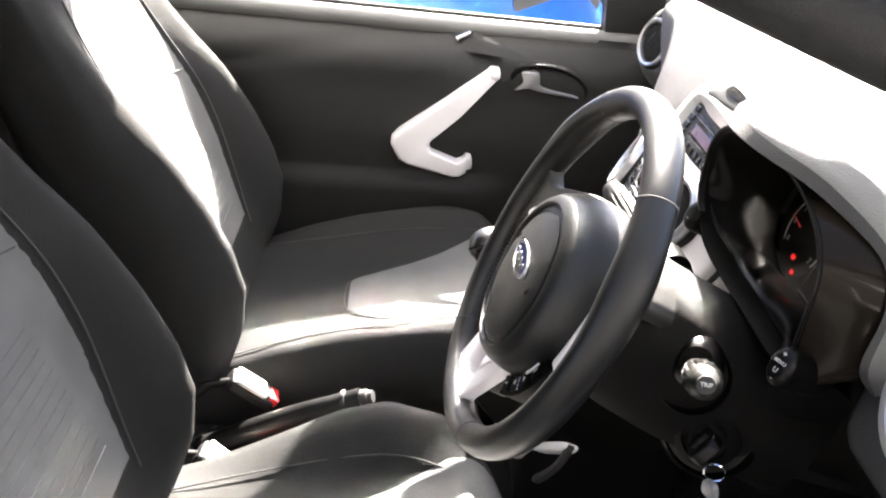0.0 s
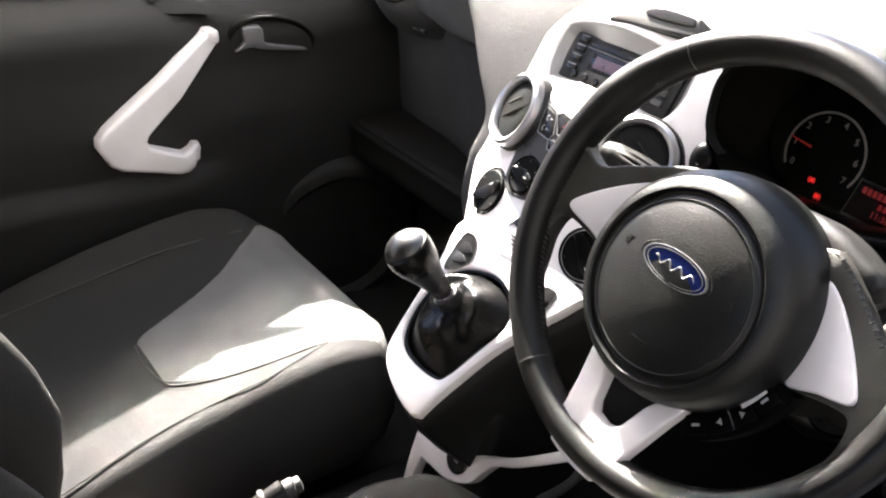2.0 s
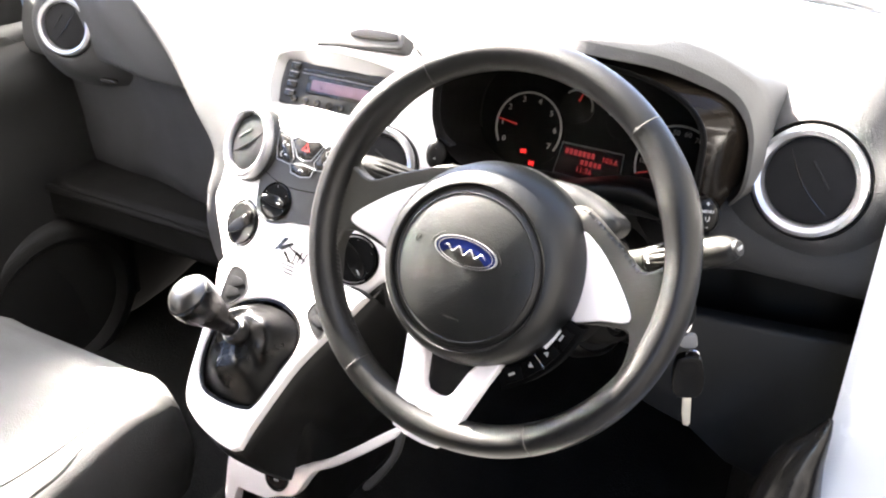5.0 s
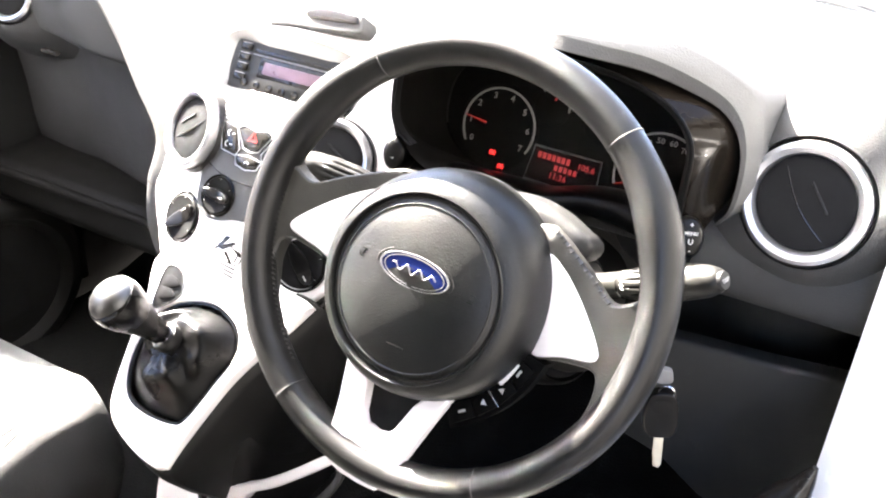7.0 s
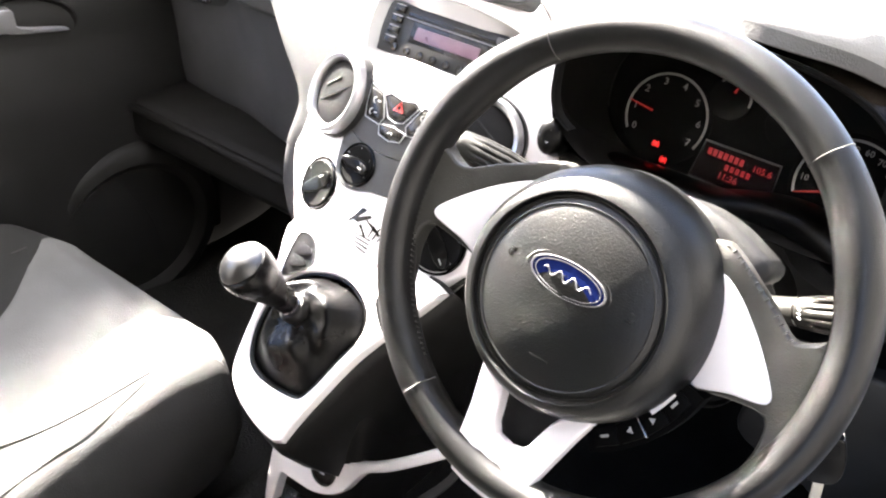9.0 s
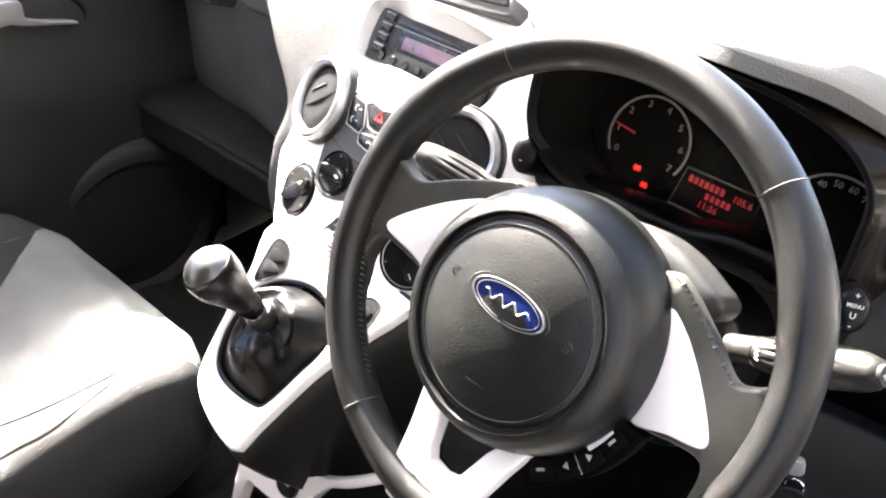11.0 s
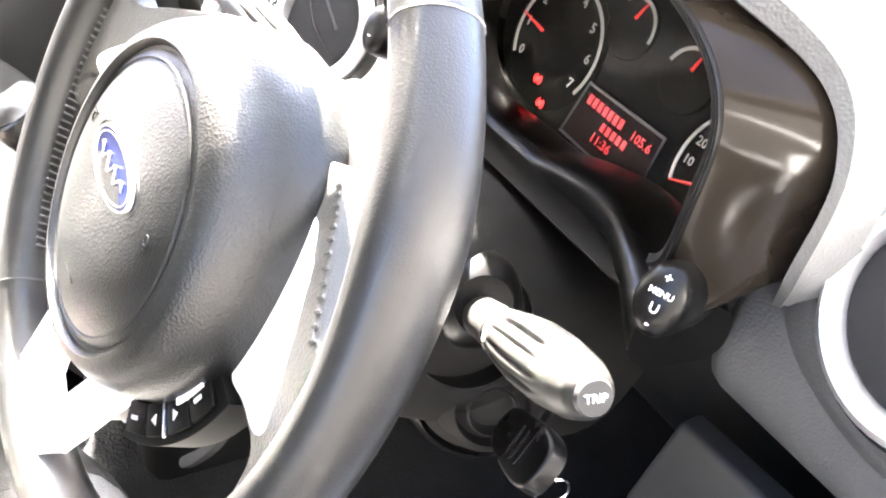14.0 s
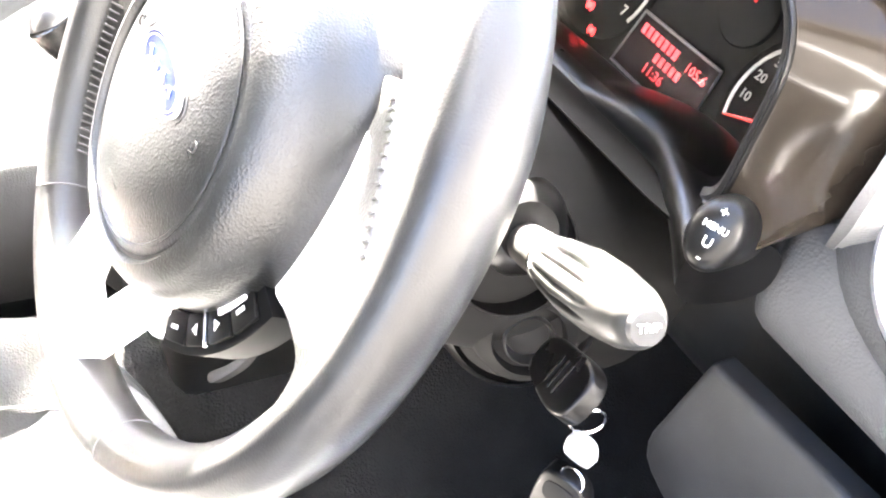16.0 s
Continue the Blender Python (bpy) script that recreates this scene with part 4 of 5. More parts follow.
def stalk(root, tip, label, button=None, width=1.0):
    length = (Vector(tip) - Vector(root)).length
    at = along(root, tip)
    s = thing("column_stalk", label=label, category="control stalk", group="steering column stalks", m=at)
    body = [(0.0112, 0.0), (0.0118, 0.18), (0.0122, 0.30), (0.0130, 0.36), (0.0155, 0.46), (0.0175, 0.62), (0.0170, 0.78), (0.0145, 0.92), (0.0112, 0.985), (0.0088, 1.0)]
    rows = []
    for h in np.linspace(0, 1, 61):
        r = float(np.interp(h, [p[1] for p in body], [p[0] for p in body])) * width
        cut = 0.0016 * max(0.0, min(1.0, (h - 0.43) / 0.06, (0.86 - h) / 0.10))
        row = []
        for k in range(168):
            a = 2 * math.pi * k / 168
            groove = max(0.0, 1 - abs((k % 12) - 6) / 3.5)
            row.append(((r - cut * groove) * math.cos(a + 2.4), (r - cut * groove) * math.sin(a + 2.4), h * length))
        rows.append(row)
    part("arm", grid_mesh(rows, closed_u=True, cap=True), STALK, s, "warm silver painted stalk body with a grooved grip")
    part("collar", lathe([(0.0128 * width, 0.352 * length), (0.0136 * width, 0.357 * length), (0.0136 * width, 0.366 * length), (0.0130 * width, 0.372 * length)], steps=32), GLOSS_BLACK, s)
    if button:
        cap = part("end_button", lathe([(0.0074, 0.985 * length), (0.0075, 1.010 * length), (0.0068, 1.020 * length), (0, 1.0225 * length)], steps=28), TRIP_GREY, s, "grey end button with white lettering")
        part("button_lettering", words(button, 0.0046, Matrix.Translation((0, 0, 1.0245 * length)) @ pose(0, 0, 0, 0, 0, TURN_TEXT)), WHITE_PRINT, cap)
    for k in range(3):
        a = radians(150 + 14 * k)
        part("printed_mark", tube([(0.0142 * width * math.cos(a), 0.0142 * width * math.sin(a), 0.40 * length), (0.0147 * width * math.cos(a + 0.1), 0.0147 * width * math.sin(a + 0.1), 0.42 * length)], 0.0006, 5), WHITE_PRINT, s)
    part("gaiter", lathe([(0.027, -0.030), (0.0262, -0.010), (0.022, 0.002), (0.015, 0.008), (0.0085, 0.006)], Matrix.Translation((0, 0.006, 0.012)), 36), CHIN, s, "black domed cover at the stalk root")
    part("root_ring", lathe([(0.034, -0.030), (0.0345, -0.016), (0.0330, -0.013), (0.0315, -0.016), (0.0290, -0.022), (0.0290, -0.030)], Matrix.Translation((0, -0.008, 0.014)), 44), CHIN, s, "round rim of the stalk opening")
    return s


stalk((0.402, 0.136, 0.872), (0.5255, 0.098, 0.940), "silver wiper stalk with ribbed grip and trip button", "TRIP", 0.88)
stalk((0.262, 0.132, 0.898), (0.130, 0.104, 0.930), "silver indicator stalk with ribbed grip", None, 0.9)
keys = thing("bunch_of_keys", LOCK, "black ignition key with a second key hanging on a ring", "keys")
head = frame_at(LOCK + Vector((0.040, -0.012, 0.030)), (0.078, -0.024, 0.034), (0, 0.6, 0.8))
blade = part("ignition_key", prism(smooth_outline([(-0.020, -0.009), (0.0, -0.014), (0.022, -0.0145), (0.032, -0.008), (0.032, 0.008), (0.022, 0.0145), (0.0, 0.014), (-0.020, 0.009)], 4), -0.005, 0.005, 0.002, head, 3), CHIN, keys, "black plastic key head in the lock")
for k in range(3):
    part("grip_line", box((0.002 + 0.006 * k, 0, 0.0052), (0.0014, 0.016, 0.0008), 0, head), GLOSS_BLACK, blade)
part("key_ring", lathe([(0.0085, -0.0007), (0.0092, 0), (0.0085, 0.0007), (0.0078, 0)], frame_at((0.487, 0.139, 0.826), (0.3, 0.9, 0.2), (0, 0, 1)), 28, 1.0, True), CHROME, keys, "thin steel key ring")
part("plastic_tag", prism(smooth_outline([(-0.007, -0.006), (0.007, -0.006), (0.0075, 0.004), (0.004, 0.008), (-0.004, 0.008), (-0.0075, 0.004)], 3), -0.003, 0.003, 0.0015, frame_at((0.492, 0.136, 0.812), (0.9, 0.3, 0.1), (0.1, 0, 1))), CLEAR_TAG, keys, "small white plastic tag")
part("key_ring", lathe([(0.0065, -0.0007), (0.0072, 0), (0.0065, 0.0007), (0.0058, 0)], frame_at((0.499, 0.130, 0.800), (0.9, 0.3, 0.1), (0, 0.2, 1)), 24, 1.0, True), CHROME, keys)
fob_at = frame_at((0.4975, 0.132, 0.775), (0.92, 0.38, 0.1), (-0.06, 0, 1))
fob = part("spare_key_head", prism(smooth_outline([(-0.008, 0.024), (0.008, 0.024), (0.0135, 0.014), (0.0155, -0.008), (0.011, -0.021), (0, -0.0235), (-0.011, -0.021), (-0.0155, -0.008), (-0.0135, 0.014)], 3), -0.005, 0.005, 0.002, fob_at, 3), CHIN, keys, "black plastic spare key head")
part("head_window", prism(smooth_outline([(-0.007, 0.018), (0.007, 0.018), (0.009, 0.008), (0, 0.004), (-0.009, 0.008)], 3), 0.0045, 0.0056, 0.0005, fob_at), INNER_BLACK, fob)
part("spare_key_blade", prism([(-0.0042, -0.022), (0.0042, -0.022), (0.0042, -0.056), (0.002, -0.060), (-0.003, -0.058), (-0.0034, -0.050), (-0.0042, -0.046)], -0.0011, 0.0011, 0.0004, fob_at), BRASS, keys, "pale brass key blade")


# ---- centre stack ----
def holed_plate(outer, hole, centre, low, high, soft, m, n=72):
    """A plate with rounded outer and inner edges and one hole."""
    o, h = polar(outer, centre, n), polar(hole, centre, n)

    def row(ring, by, z):
        return [(x, y, z) for x, y in shrunk(ring, centre, by)]

    rows = [row(o, 0, low), row(o, 0, high - soft), row(o, soft * 0.3, high - soft * 0.3), row(o, soft, high), row(h, -soft, high), row(h, -soft * 0.3, high - soft * 0.3), row(h, 0, high - soft), row(h, 0, low)]
    bm = grid_mesh(rows, closed_u=True)
    bm.transform(m)
    return bm


def curved(u):
    """How far the centre panel stands out at u metres from its middle."""
    a = abs(u)
    return 0.008 - 2.0 * min(a, 0.1) ** 2 - 0.4 * max(0, a - 0.1)


def bent(bm):
    """Wraps a flat piece round the curved centre panel, its top swept away from the cabin."""
    for v in bm.verts:
        v.co.z += curved(v.co.x) - 6 * max(0, v.co.y - 0.10) ** 2
    return bm


def on_stack(u, v, out=0.0):
    """A pose on the curved panel, facing a little outwards."""
    return STACK @ Matrix.Translation((u, v, curved(u) + out)) @ pose(0, 0, 0, 0, 0.85 * math.degrees(math.atan(4 * u)), 0)


def ringed_plate(outer, hole, centre, low, high, soft, n=120, steps=26):
    """A plate with one hole, rounded edges and enough rings to be bent."""
    o, h = polar(outer, centre, n), polar(hole, centre, n)
    outside, inside = shrunk(o, centre, soft), shrunk(h, centre, -soft)
    rows = [[(x, y, low) for x, y in o], [(x, y, high - soft) for x, y in o], [(x, y, high - soft * 0.3) for x, y in shrunk(o, centre, soft * 0.3)]]
    for k in range(steps + 1):
        t = k / steps
        rows.append([(a[0] + (b[0] - a[0]) * t, a[1] + (b[1] - a[1]) * t, high) for a, b in zip(outside, inside)])
    rows += [[(x, y, high - soft * 0.3) for x, y in shrunk(h, centre, -soft * 0.3)], [(x, y, high - soft) for x, y in h], [(x, y, low) for x, y in h]]
    return grid_mesh(rows, closed_u=True)


def ringed_disc(outline, centre, low, high, soft, n=72):
    """A plate without a hole, made of rings."""
    o = polar(outline, centre, n)
    rows = [[(x, y, low) for x, y in o], [(x, y, high - soft) for x, y in o]]
    for t in (0.985, 0.93, 0.86, 0.78, 0.7, 0.6, 0.5, 0.4, 0.3, 0.2, 0.1, 0.01):
        rows.append([(centre[0] + (x - centre[0]) * t, centre[1] + (y - centre[1]) * t, high) for x, y in o])
    return grid_mesh(rows, closed_u=True, cap=True)


STACK = frame_at((0.012, 0.180, 0.884), (1, 0, 0), (0, 0.478, 0.878))
HALF = [(-0.092, -0.150), (-0.116, -0.126), (-0.138, -0.100), (-0.158, -0.068), (-0.170, -0.035), (-0.175, 0.005), (-0.168, 0.040), (-0.152, 0.074), (-0.130, 0.106), (-0.106, 0.138), (-0.070, 0.162)]
OUTER = smooth_outline(HALF + [(0, 0.172)] + [(-x, y) for x, y in reversed(HALF)] + [(0, -0.157)], 5)
MOUTH = smooth_outline([(-0.096, 0.098), (-0.091, 0.066), (-0.066, 0.042), (0, 0.026), (0.066, 0.042), (0.091, 0.066), (0.096, 0.098), (0.084, 0.120), (0, 0.129), (-0.084, 0.120)], 5)
MOUTH_AT = (0, 0.082)
stack = thing("centre_stack", label="pale silver centre console panel with charcoal control area", category="centre console", m=STACK)
part("panel", bent(ringed_plate(OUTER, MOUTH, MOUTH_AT, -0.040, 0.0, 0.006)), WHITE_SILVER, stack, "pale satin silver panel")
part("panel_shadow_gap", bent(tube([(x, y, -0.009) for x, y in shrunk(polar(OUTER, MOUTH_AT, 96), MOUTH_AT, -0.0022)], 0.0028, 8, True)), SOFT_BLACK, stack, "dark joint round the silver panel")
mouth, slot = polar(MOUTH, MOUTH_AT, 96), polar([(-0.080, 0.061), (0.080, 0.061), (0.080, 0.113), (-0.080, 0.113)], MOUTH_AT, 96)
rows = [[(x, y, -0.005) for x, y in mouth]]
for t in (0.35, 0.7, 1.0):
    rows.append([(a[0] + (b[0] - a[0]) * t, a[1] + (b[1] - a[1]) * t, -0.006 - 0.018 * t**0.8) for a, b in zip(mouth, slot)])
# Darker than the panel: recess shade is painted into this surround.
part("radio_surround", bent(grid_mesh(rows, closed_u=True)), SURROUND, stack, "curved silver surround sunk round the radio, darkened for shade")
CONTROL = [(-0.070, 0.034), (-0.030, 0.019), (0, 0.013), (0.030, 0.019), (0.070, 0.034), (0.064, -0.010), (0.060, -0.050), (0.048, -0.072), (0.020, -0.078), (0, -0.080), (-0.020, -0.086), (-0.040, -0.086), (-0.056, -0.076), (-0.062, -0.050), (-0.064, -0.010)]
part("control_area", bent(ringed_disc(smooth_outline(CONTROL, 4), (0, -0.03), -0.004, 0.0028, 0.001)), CHARCOAL, stack, "charcoal control area between the vents")
groove = [(x, y, 0.0026) for x, y in ((-0.062, -0.026), (-0.03, -0.037), (0, -0.040), (0.03, -0.037), (0.062, -0.026))]
part("panel_groove", bent(tube(curve_points(groove, 6), 0.0007, 5)), GLOSS_BLACK, stack)
badge = part("model_badge", bent(prism([(-0.016, -0.118), (-0.002, -0.098), (0.004, -0.098), (-0.004, -0.109), (0.010, -0.102), (0.013, -0.104), (-0.002, -0.114), (-0.008, -0.113)], 0.0, 0.0008, 0)), GLOSS_BLACK, stack, "dark angular badge on the silver panel")
strokes = [((0.002, -0.1155), (0.012, -0.125))] + [((0.008 + 0.006 * k, -0.108 - 0.002 * k), (0.022 + 0.005 * k, -0.116 - 0.002 * k)) for k in range(3)] + [((0.016 + 0.006 * k, -0.124), (0.019 + 0.007 * k, -0.110)) for k in range(3)] + [((-0.006 + 0.004 * k, -0.124 - 0.0045 * k), (0.020, -0.126 - 0.0045 * k)) for k in range(4)]
for k, (p, q) in enumerate(strokes):
    part("badge_stroke", bent(tube([(*p, 0.0005), (*q, 0.0005)], 0.0018 if k == 0 else 0.0008, 5)), GLOSS_BLACK, badge)
for side in (-1, 1):
    air_vent(on_stack(side * 0.092, 0.001 if side < 0 else 0.011, 0.0125), 0.0452, "round centre vent with satin silver ring", 30 * -side)


def rocker(name, outline, mark, label):
    c = Vector((sum(x for x, _ in outline) / len(outline), sum(y for _, y in outline) / len(outline)))
    flat = [(x - c.x, y - c.y) for x, y in outline]
    s = thing(name, label=label, category="switch", group="switches on the centre stack", m=on_stack(c.x, c.y, 0.0016))
    part("surround", prism(flat, 0.0008, 0.0024, 0.0006), SOFT_BLACK, s)
    part("bright_edge", tube([(x, y, 0.0026) for x, y in flat], 0.0005, 6, True), RING, s, "thin bright edge line")
    cap = part("cap", prism([(x * 0.86, y * 0.82) for x, y in flat], 0.002, 0.0036, 0.001), GLOSS_BLACK, s)
    if mark == "hazard":
        for grow in (0.6, 1.0):
            part("triangle", tube([(-0.0060 * grow, -0.0040 * grow, 0.0038), (0.0060 * grow, -0.0040 * grow, 0.0038), (0, 0.0062 * grow, 0.0038)], 0.0006, 5, True), RED_PRINT, cap, "red warning triangle")
    elif mark == "lamp":
        for y in (0.006, -0.006):
            part("symbol", arc_strip(0.0030, 0.0009, 90, 270, 0.0036, 0.0040, Matrix.Translation((-0.001, y, 0)), 10), WHITE_PRINT, cap)
            part("symbol", box((0.0042, y, 0.0038), (0.0040, 0.0009, 0.0004), 0), WHITE_PRINT, cap)
    else:
        part("symbol", arc_strip(0.0030, 0.0008, 20, 160, 0.0036, 0.0040, Matrix.Translation((0, -0.002, 0)), 10), WHITE_PRINT, cap)


rocker("hazard_switch", [(-0.016, 0.0215), (0.0, 0.0185), (0.016, 0.0215), (0.023, 0.017), (0.010, -0.003), (0.0, -0.005), (-0.010, -0.003), (-0.023, 0.017)], "hazard", "black hazard warning switch with red triangle")
LAMPS = [(-0.046, 0.024), (-0.026, 0.019), (-0.014, -0.005), (-0.018, -0.013), (-0.040, -0.010), (-0.044, 0.004)]
rocker("lamp_switch", LAMPS, "lamp", "black fog lamp switch with a bright edge")
rocker("lamp_switch", mirror_x(LAMPS), "lamp", "black rear lamp switch with a bright edge")
rocker("screen_switch", [(-0.018, -0.012), (0.0, -0.0095), (0.018, -0.012), (0.014, -0.022), (0.0, -0.025), (-0.014, -0.022)], "mark", "small black oval heated screen switch")


def heater_knob(u, v, r, turn, label):
    """A low rotary knob sunk in the panel, with a leaf-shaped finger grip."""
    k = thing("heater_knob", label=label, category="control knob", group="heater knobs", m=on_stack(u, v, 0.0006 if abs(u) > 0.05 else 0.0034))
    part("bezel", lathe([(r * 1.05, -0.003), (r * 1.05, 0.0004), (r * 1.00, 0.0016), (r * 0.96, 0.0006), (r * 0.94, -0.002), (0, -0.002)], steps=48), POLISHED, k)
    dial_ = part("dial", lathe([(r * 0.92, -0.002), (r * 0.91, 0.0012), (r * 0.86, 0.0022), (r * 0.70, 0.0016), (0, 0.0006)], steps=48), LIP_BLACK, k, "dark rotary dial")
    leaf = [(r * 0.84 * math.cos(a), r * 0.30 * math.sin(a) * (1 + 0.2 * math.cos(a))) for a in [2 * math.pi * q / 28 for q in range(28)]]
    grip = prism(leaf, 0.0004, lambda x, y: 0.0125 - 4.0 * y * y / r - 0.0050 * (x / (r * 0.84)) ** 2, 0.0024, pose(0, 0, 0, 0, 0, turn), 3)
    part("grip", grip, CHIN, dial_, "raised leaf shaped finger grip")
    part("pointer", box((r * 0.58, 0, 0.0100), (r * 0.22, 0.0010, 0.0005), 0, pose(0, 0, 0, 0, 0, turn)), WHITE_PRINT, dial_)
    for a in range(-120, 121, 60):
        part("tick", box((0, r * 0.80, 0.0020), (0.0005, 0.0014, 0.0004), 0, pose(0, 0, 0, 0, 0, -a)), WHITE_PRINT, k)


heater_knob(-0.0765, -0.097, 0.0285, 38, "black rotary fan knob in the silver panel")
heater_knob(-0.0268, -0.0600, 0.0225, -6, "smaller black rotary knob in the charcoal area")
heater_knob(0.0875, -0.102, 0.0290, -48, "black rotary temperature knob in the silver panel")

radio = thing("car_radio", label="black car radio with mauve display and small buttons", category="radio", m=STACK @ Matrix.Translation((0, 0.087, -0.0200)))
part("front_plate", box((0, 0, -0.006), (0.164, 0.056, 0.012), 0.003), SOFT_BLACK, radio)
part("disc_slot", box((0.006, 0.018, 0.0005), (0.120, 0.004, 0.002), 0.0008), GLOSS_BLACK, radio)
part("slot_lip", box((0.006, 0.0138, 0.0012), (0.122, 0.0010, 0.002), 0.0004), FRAME_GREY, radio, "thin grey strip below the disc slot")
part("display_bezel", box((0.004, 0.001, 0.0004), (0.096, 0.0225, 0.002), 0.0012), GLOSS_BLACK, radio)
part("display", box((0.004, 0.001, 0.0012), (0.082, 0.0130, 0.002), 0.0008), RADIO_LCD, radio, "dim mauve display")
for k in range(4):
    part("button", box((-0.066, 0.0205 - 0.0115 * k, 0.001), (0.0145, 0.0078, 0.004), 0.0015), GLOSS_BLACK, radio)
    part("button_edge", box((-0.066, 0.0246 - 0.0115 * k, 0.0026), (0.0130, 0.0008, 0.0010), 0.0003), SURROUND, radio, "thin bright button edge")
    part("button", box((0.066, 0.0205 - 0.0115 * k, 0.001), (0.0145, 0.0078, 0.004), 0.0015), CHARCOAL, radio)
for k in range(7):
    part("preset_button", lathe([(0.0044, -0.002), (0.0044, 0.002), (0.0034, 0.003), (0, 0.0027)], Matrix.Translation((-0.058 + 0.0175 * k, -0.0195, 0)), 18), GLOSS_BLACK, radio)

# A small dark pod with a lid on the crest of the dash.
crest = frame_at((0.042, 0.250, 1.017), (1, -0.02, 0), (0.0, 0.55, 0.83))
pod = thing("dash_top_pod", label="dark clip-on pod with a lid on the sunlit dash top", category="dash pod", m=crest)
POD = smooth_outline([(-0.062, -0.016), (-0.030, -0.014), (0.0, -0.012), (0.043, -0.007), (0.056, -0.003), (0.053, 0.010), (0.045, 0.016), (0.0, 0.016), (-0.034, 0.012)], 4)
part("body", prism(POD, -0.030, 0.0, 0.003, None, 3), KNEE_GREY, pod)
part("lid", prism(smooth_outline([(-0.014, 0.000), (0.044, 0.003), (0.047, 0.009), (0.040, 0.013), (-0.008, 0.012)], 3), -0.004, 0.0015, 0.0015, None, 3), GLOSS_BLACK, pod, "raised grey lid")

# ---- gear console ----
CONSOLE = frame_at((0.012, 0.030, 0.680), (1, 0, 0), (0, 0.69, 0.725))
SHELF = smooth_outline([(-0.084, 0.118), (-0.078, 0.060), (-0.073, 0.010), (-0.064, -0.045), (-0.050, -0.070), (-0.020, -0.087), (0.015, -0.096), (0.038, -0.094), (0.043, -0.070), (0.054, -0.030), (0.067, 0.012), (0.084, 0.048), (0.104, 0.085), (0.120, 0.118), (0.020, 0.125)], 5)
GAP = smooth_outline([(-0.056, 0.048), (-0.030, 0.071), (0.010, 0.081), (0.046, 0.068), (0.060, 0.042), (0.050, 0.005), (0.036, -0.040), (0.020, -0.050), (-0.020, -0.051), (-0.046, -0.041), (-0.060, -0.012), (-0.062, 0.020)], 5)
console = thing("gear_console", label="pale silver gear console with black sides", category="centre console", m=CONSOLE)
part("frame", holed_plate(SHELF, GAP, (0, 0.015), -0.018, 0.0, 0.006, Matrix.Identity(4)), WHITE_SILVER, console, "pale silver frame round the gear boot")
ring = polar(SHELF, (0, 0.015), 72)
inv = CONSOLE.inverted().to_3x3()


def sunk(left, right, shift):
    """The outline of the frame, drawn in on its passenger side and kept on the driver's, moved by a shift."""
    d = inv @ Vector(shift)
    out = []
    for x, y in ring:
        k = max(0.0, min(1.0, (x + 0.05) / 0.10))
        scale = left + (right - left) * k
        out.append((x * scale + d.x, (y - 0.015) * scale + 0.015 + d.y, -0.014 + d.z))
    return out


part("side_body", grid_mesh([sunk(1.0, 1.0, (0, 0, 0.004)), sunk(1.02, 1.035, (0, 0, 0)), sunk(1.02, 1.06, (0.001, 0.006, -0.012)), sunk(0.98, 1.06, (0.004, 0.035, -0.050)), sunk(0.90, 1.02, (0.008, 0.070, -0.095)), sunk(0.80, 0.96, (0.010, 0.105, -0.140)), sunk(0.70, 0.86, (0.010, 0.130, -0.180))], closed_u=True, cap=True), SOFT_BLACK, console, "deep black console body")
part("boot_well", grid_mesh([[(x, y, z) for x, y in shrunk(polar(GAP, (0, 0.015), 72), (0, 0.015), s)] for s, z in ((0, -0.006), (0.004, -0.02), (0.03, -0.03))], closed_u=True), SOFT_BLACK, console)
WEDGE = [(-0.068, 0.098), (-0.058, 0.105), (-0.044, 0.100), (-0.034, 0.082), (-0.038, 0.071), (-0.056, 0.055), (-0.064, 0.060)]
for shift in (0, 1):
    lug = [(0.024 - x, y) for x, y in reversed(WEDGE)] if shift else WEDGE
    mid = (sum(x for x, _ in lug) / 7, sum(y for _, y in lug) / 7)
    switch = part("window_switch", prism(smooth_outline(lug, 3), -0.002, 0.0010, 0.0006), FLAP, console, "grey rocker switch in the silver panel")
    part("dark_edge", tube([(x, y, 0.0008) for x, y in smooth_outline(lug, 3)], 0.0009, 6, True), SOFT_BLACK, switch)
    for half in (0.30, -0.42):
        part("rocker", prism([(mid[0] + (x - mid[0]) * 0.70, mid[1] + (y - mid[1]) * 0.30 + half * 0.018) for x, y in lug], 0.0006, 0.0026, 0.001), FLAP, switch, "dark grey rocker half")
lower = thing("lower_console", (0.02, 0.1, 0.43), "black lower console with pale trim and a power socket", "centre console")
part("body", box((0.012, 0.17, 0.50), (0.13, 0.24, 0.22), 0.02, steps=3), SOFT_BLACK, lower)
LOWER = frame_at((0.020, 0.046, 0.500), (1, 0, 0), (0, 0.35, 0.94))
trim = smooth_outline([(-0.060, 0.016), (-0.035, 0.004), (-0.012, 0.008), (0.020, 0.022), (0.060, 0.036), (0.100, 0.064), (0.165, 0.120), (0.169, 0.110), (0.105, 0.053), (0.072, 0.031), (0.060, 0.014), (0.045, -0.012), (0.012, -0.029), (-0.028, -0.032), (-0.040, -0.036), (-0.042, -0.078), (-0.052, -0.078), (-0.060, -0.030)], 4)
part("trim", prism(trim, -0.012, 0.004, 0.004, LOWER, 3), WHITE_SILVER, lower, "pale curved trim with a leg")
strip = [(0.170, 0.119), (0.178, 0.122), (0.176, 0.090), (0.163, 0.060), (0.146, 0.034), (0.138, 0.038), (0.155, 0.064), (0.168, 0.090)]
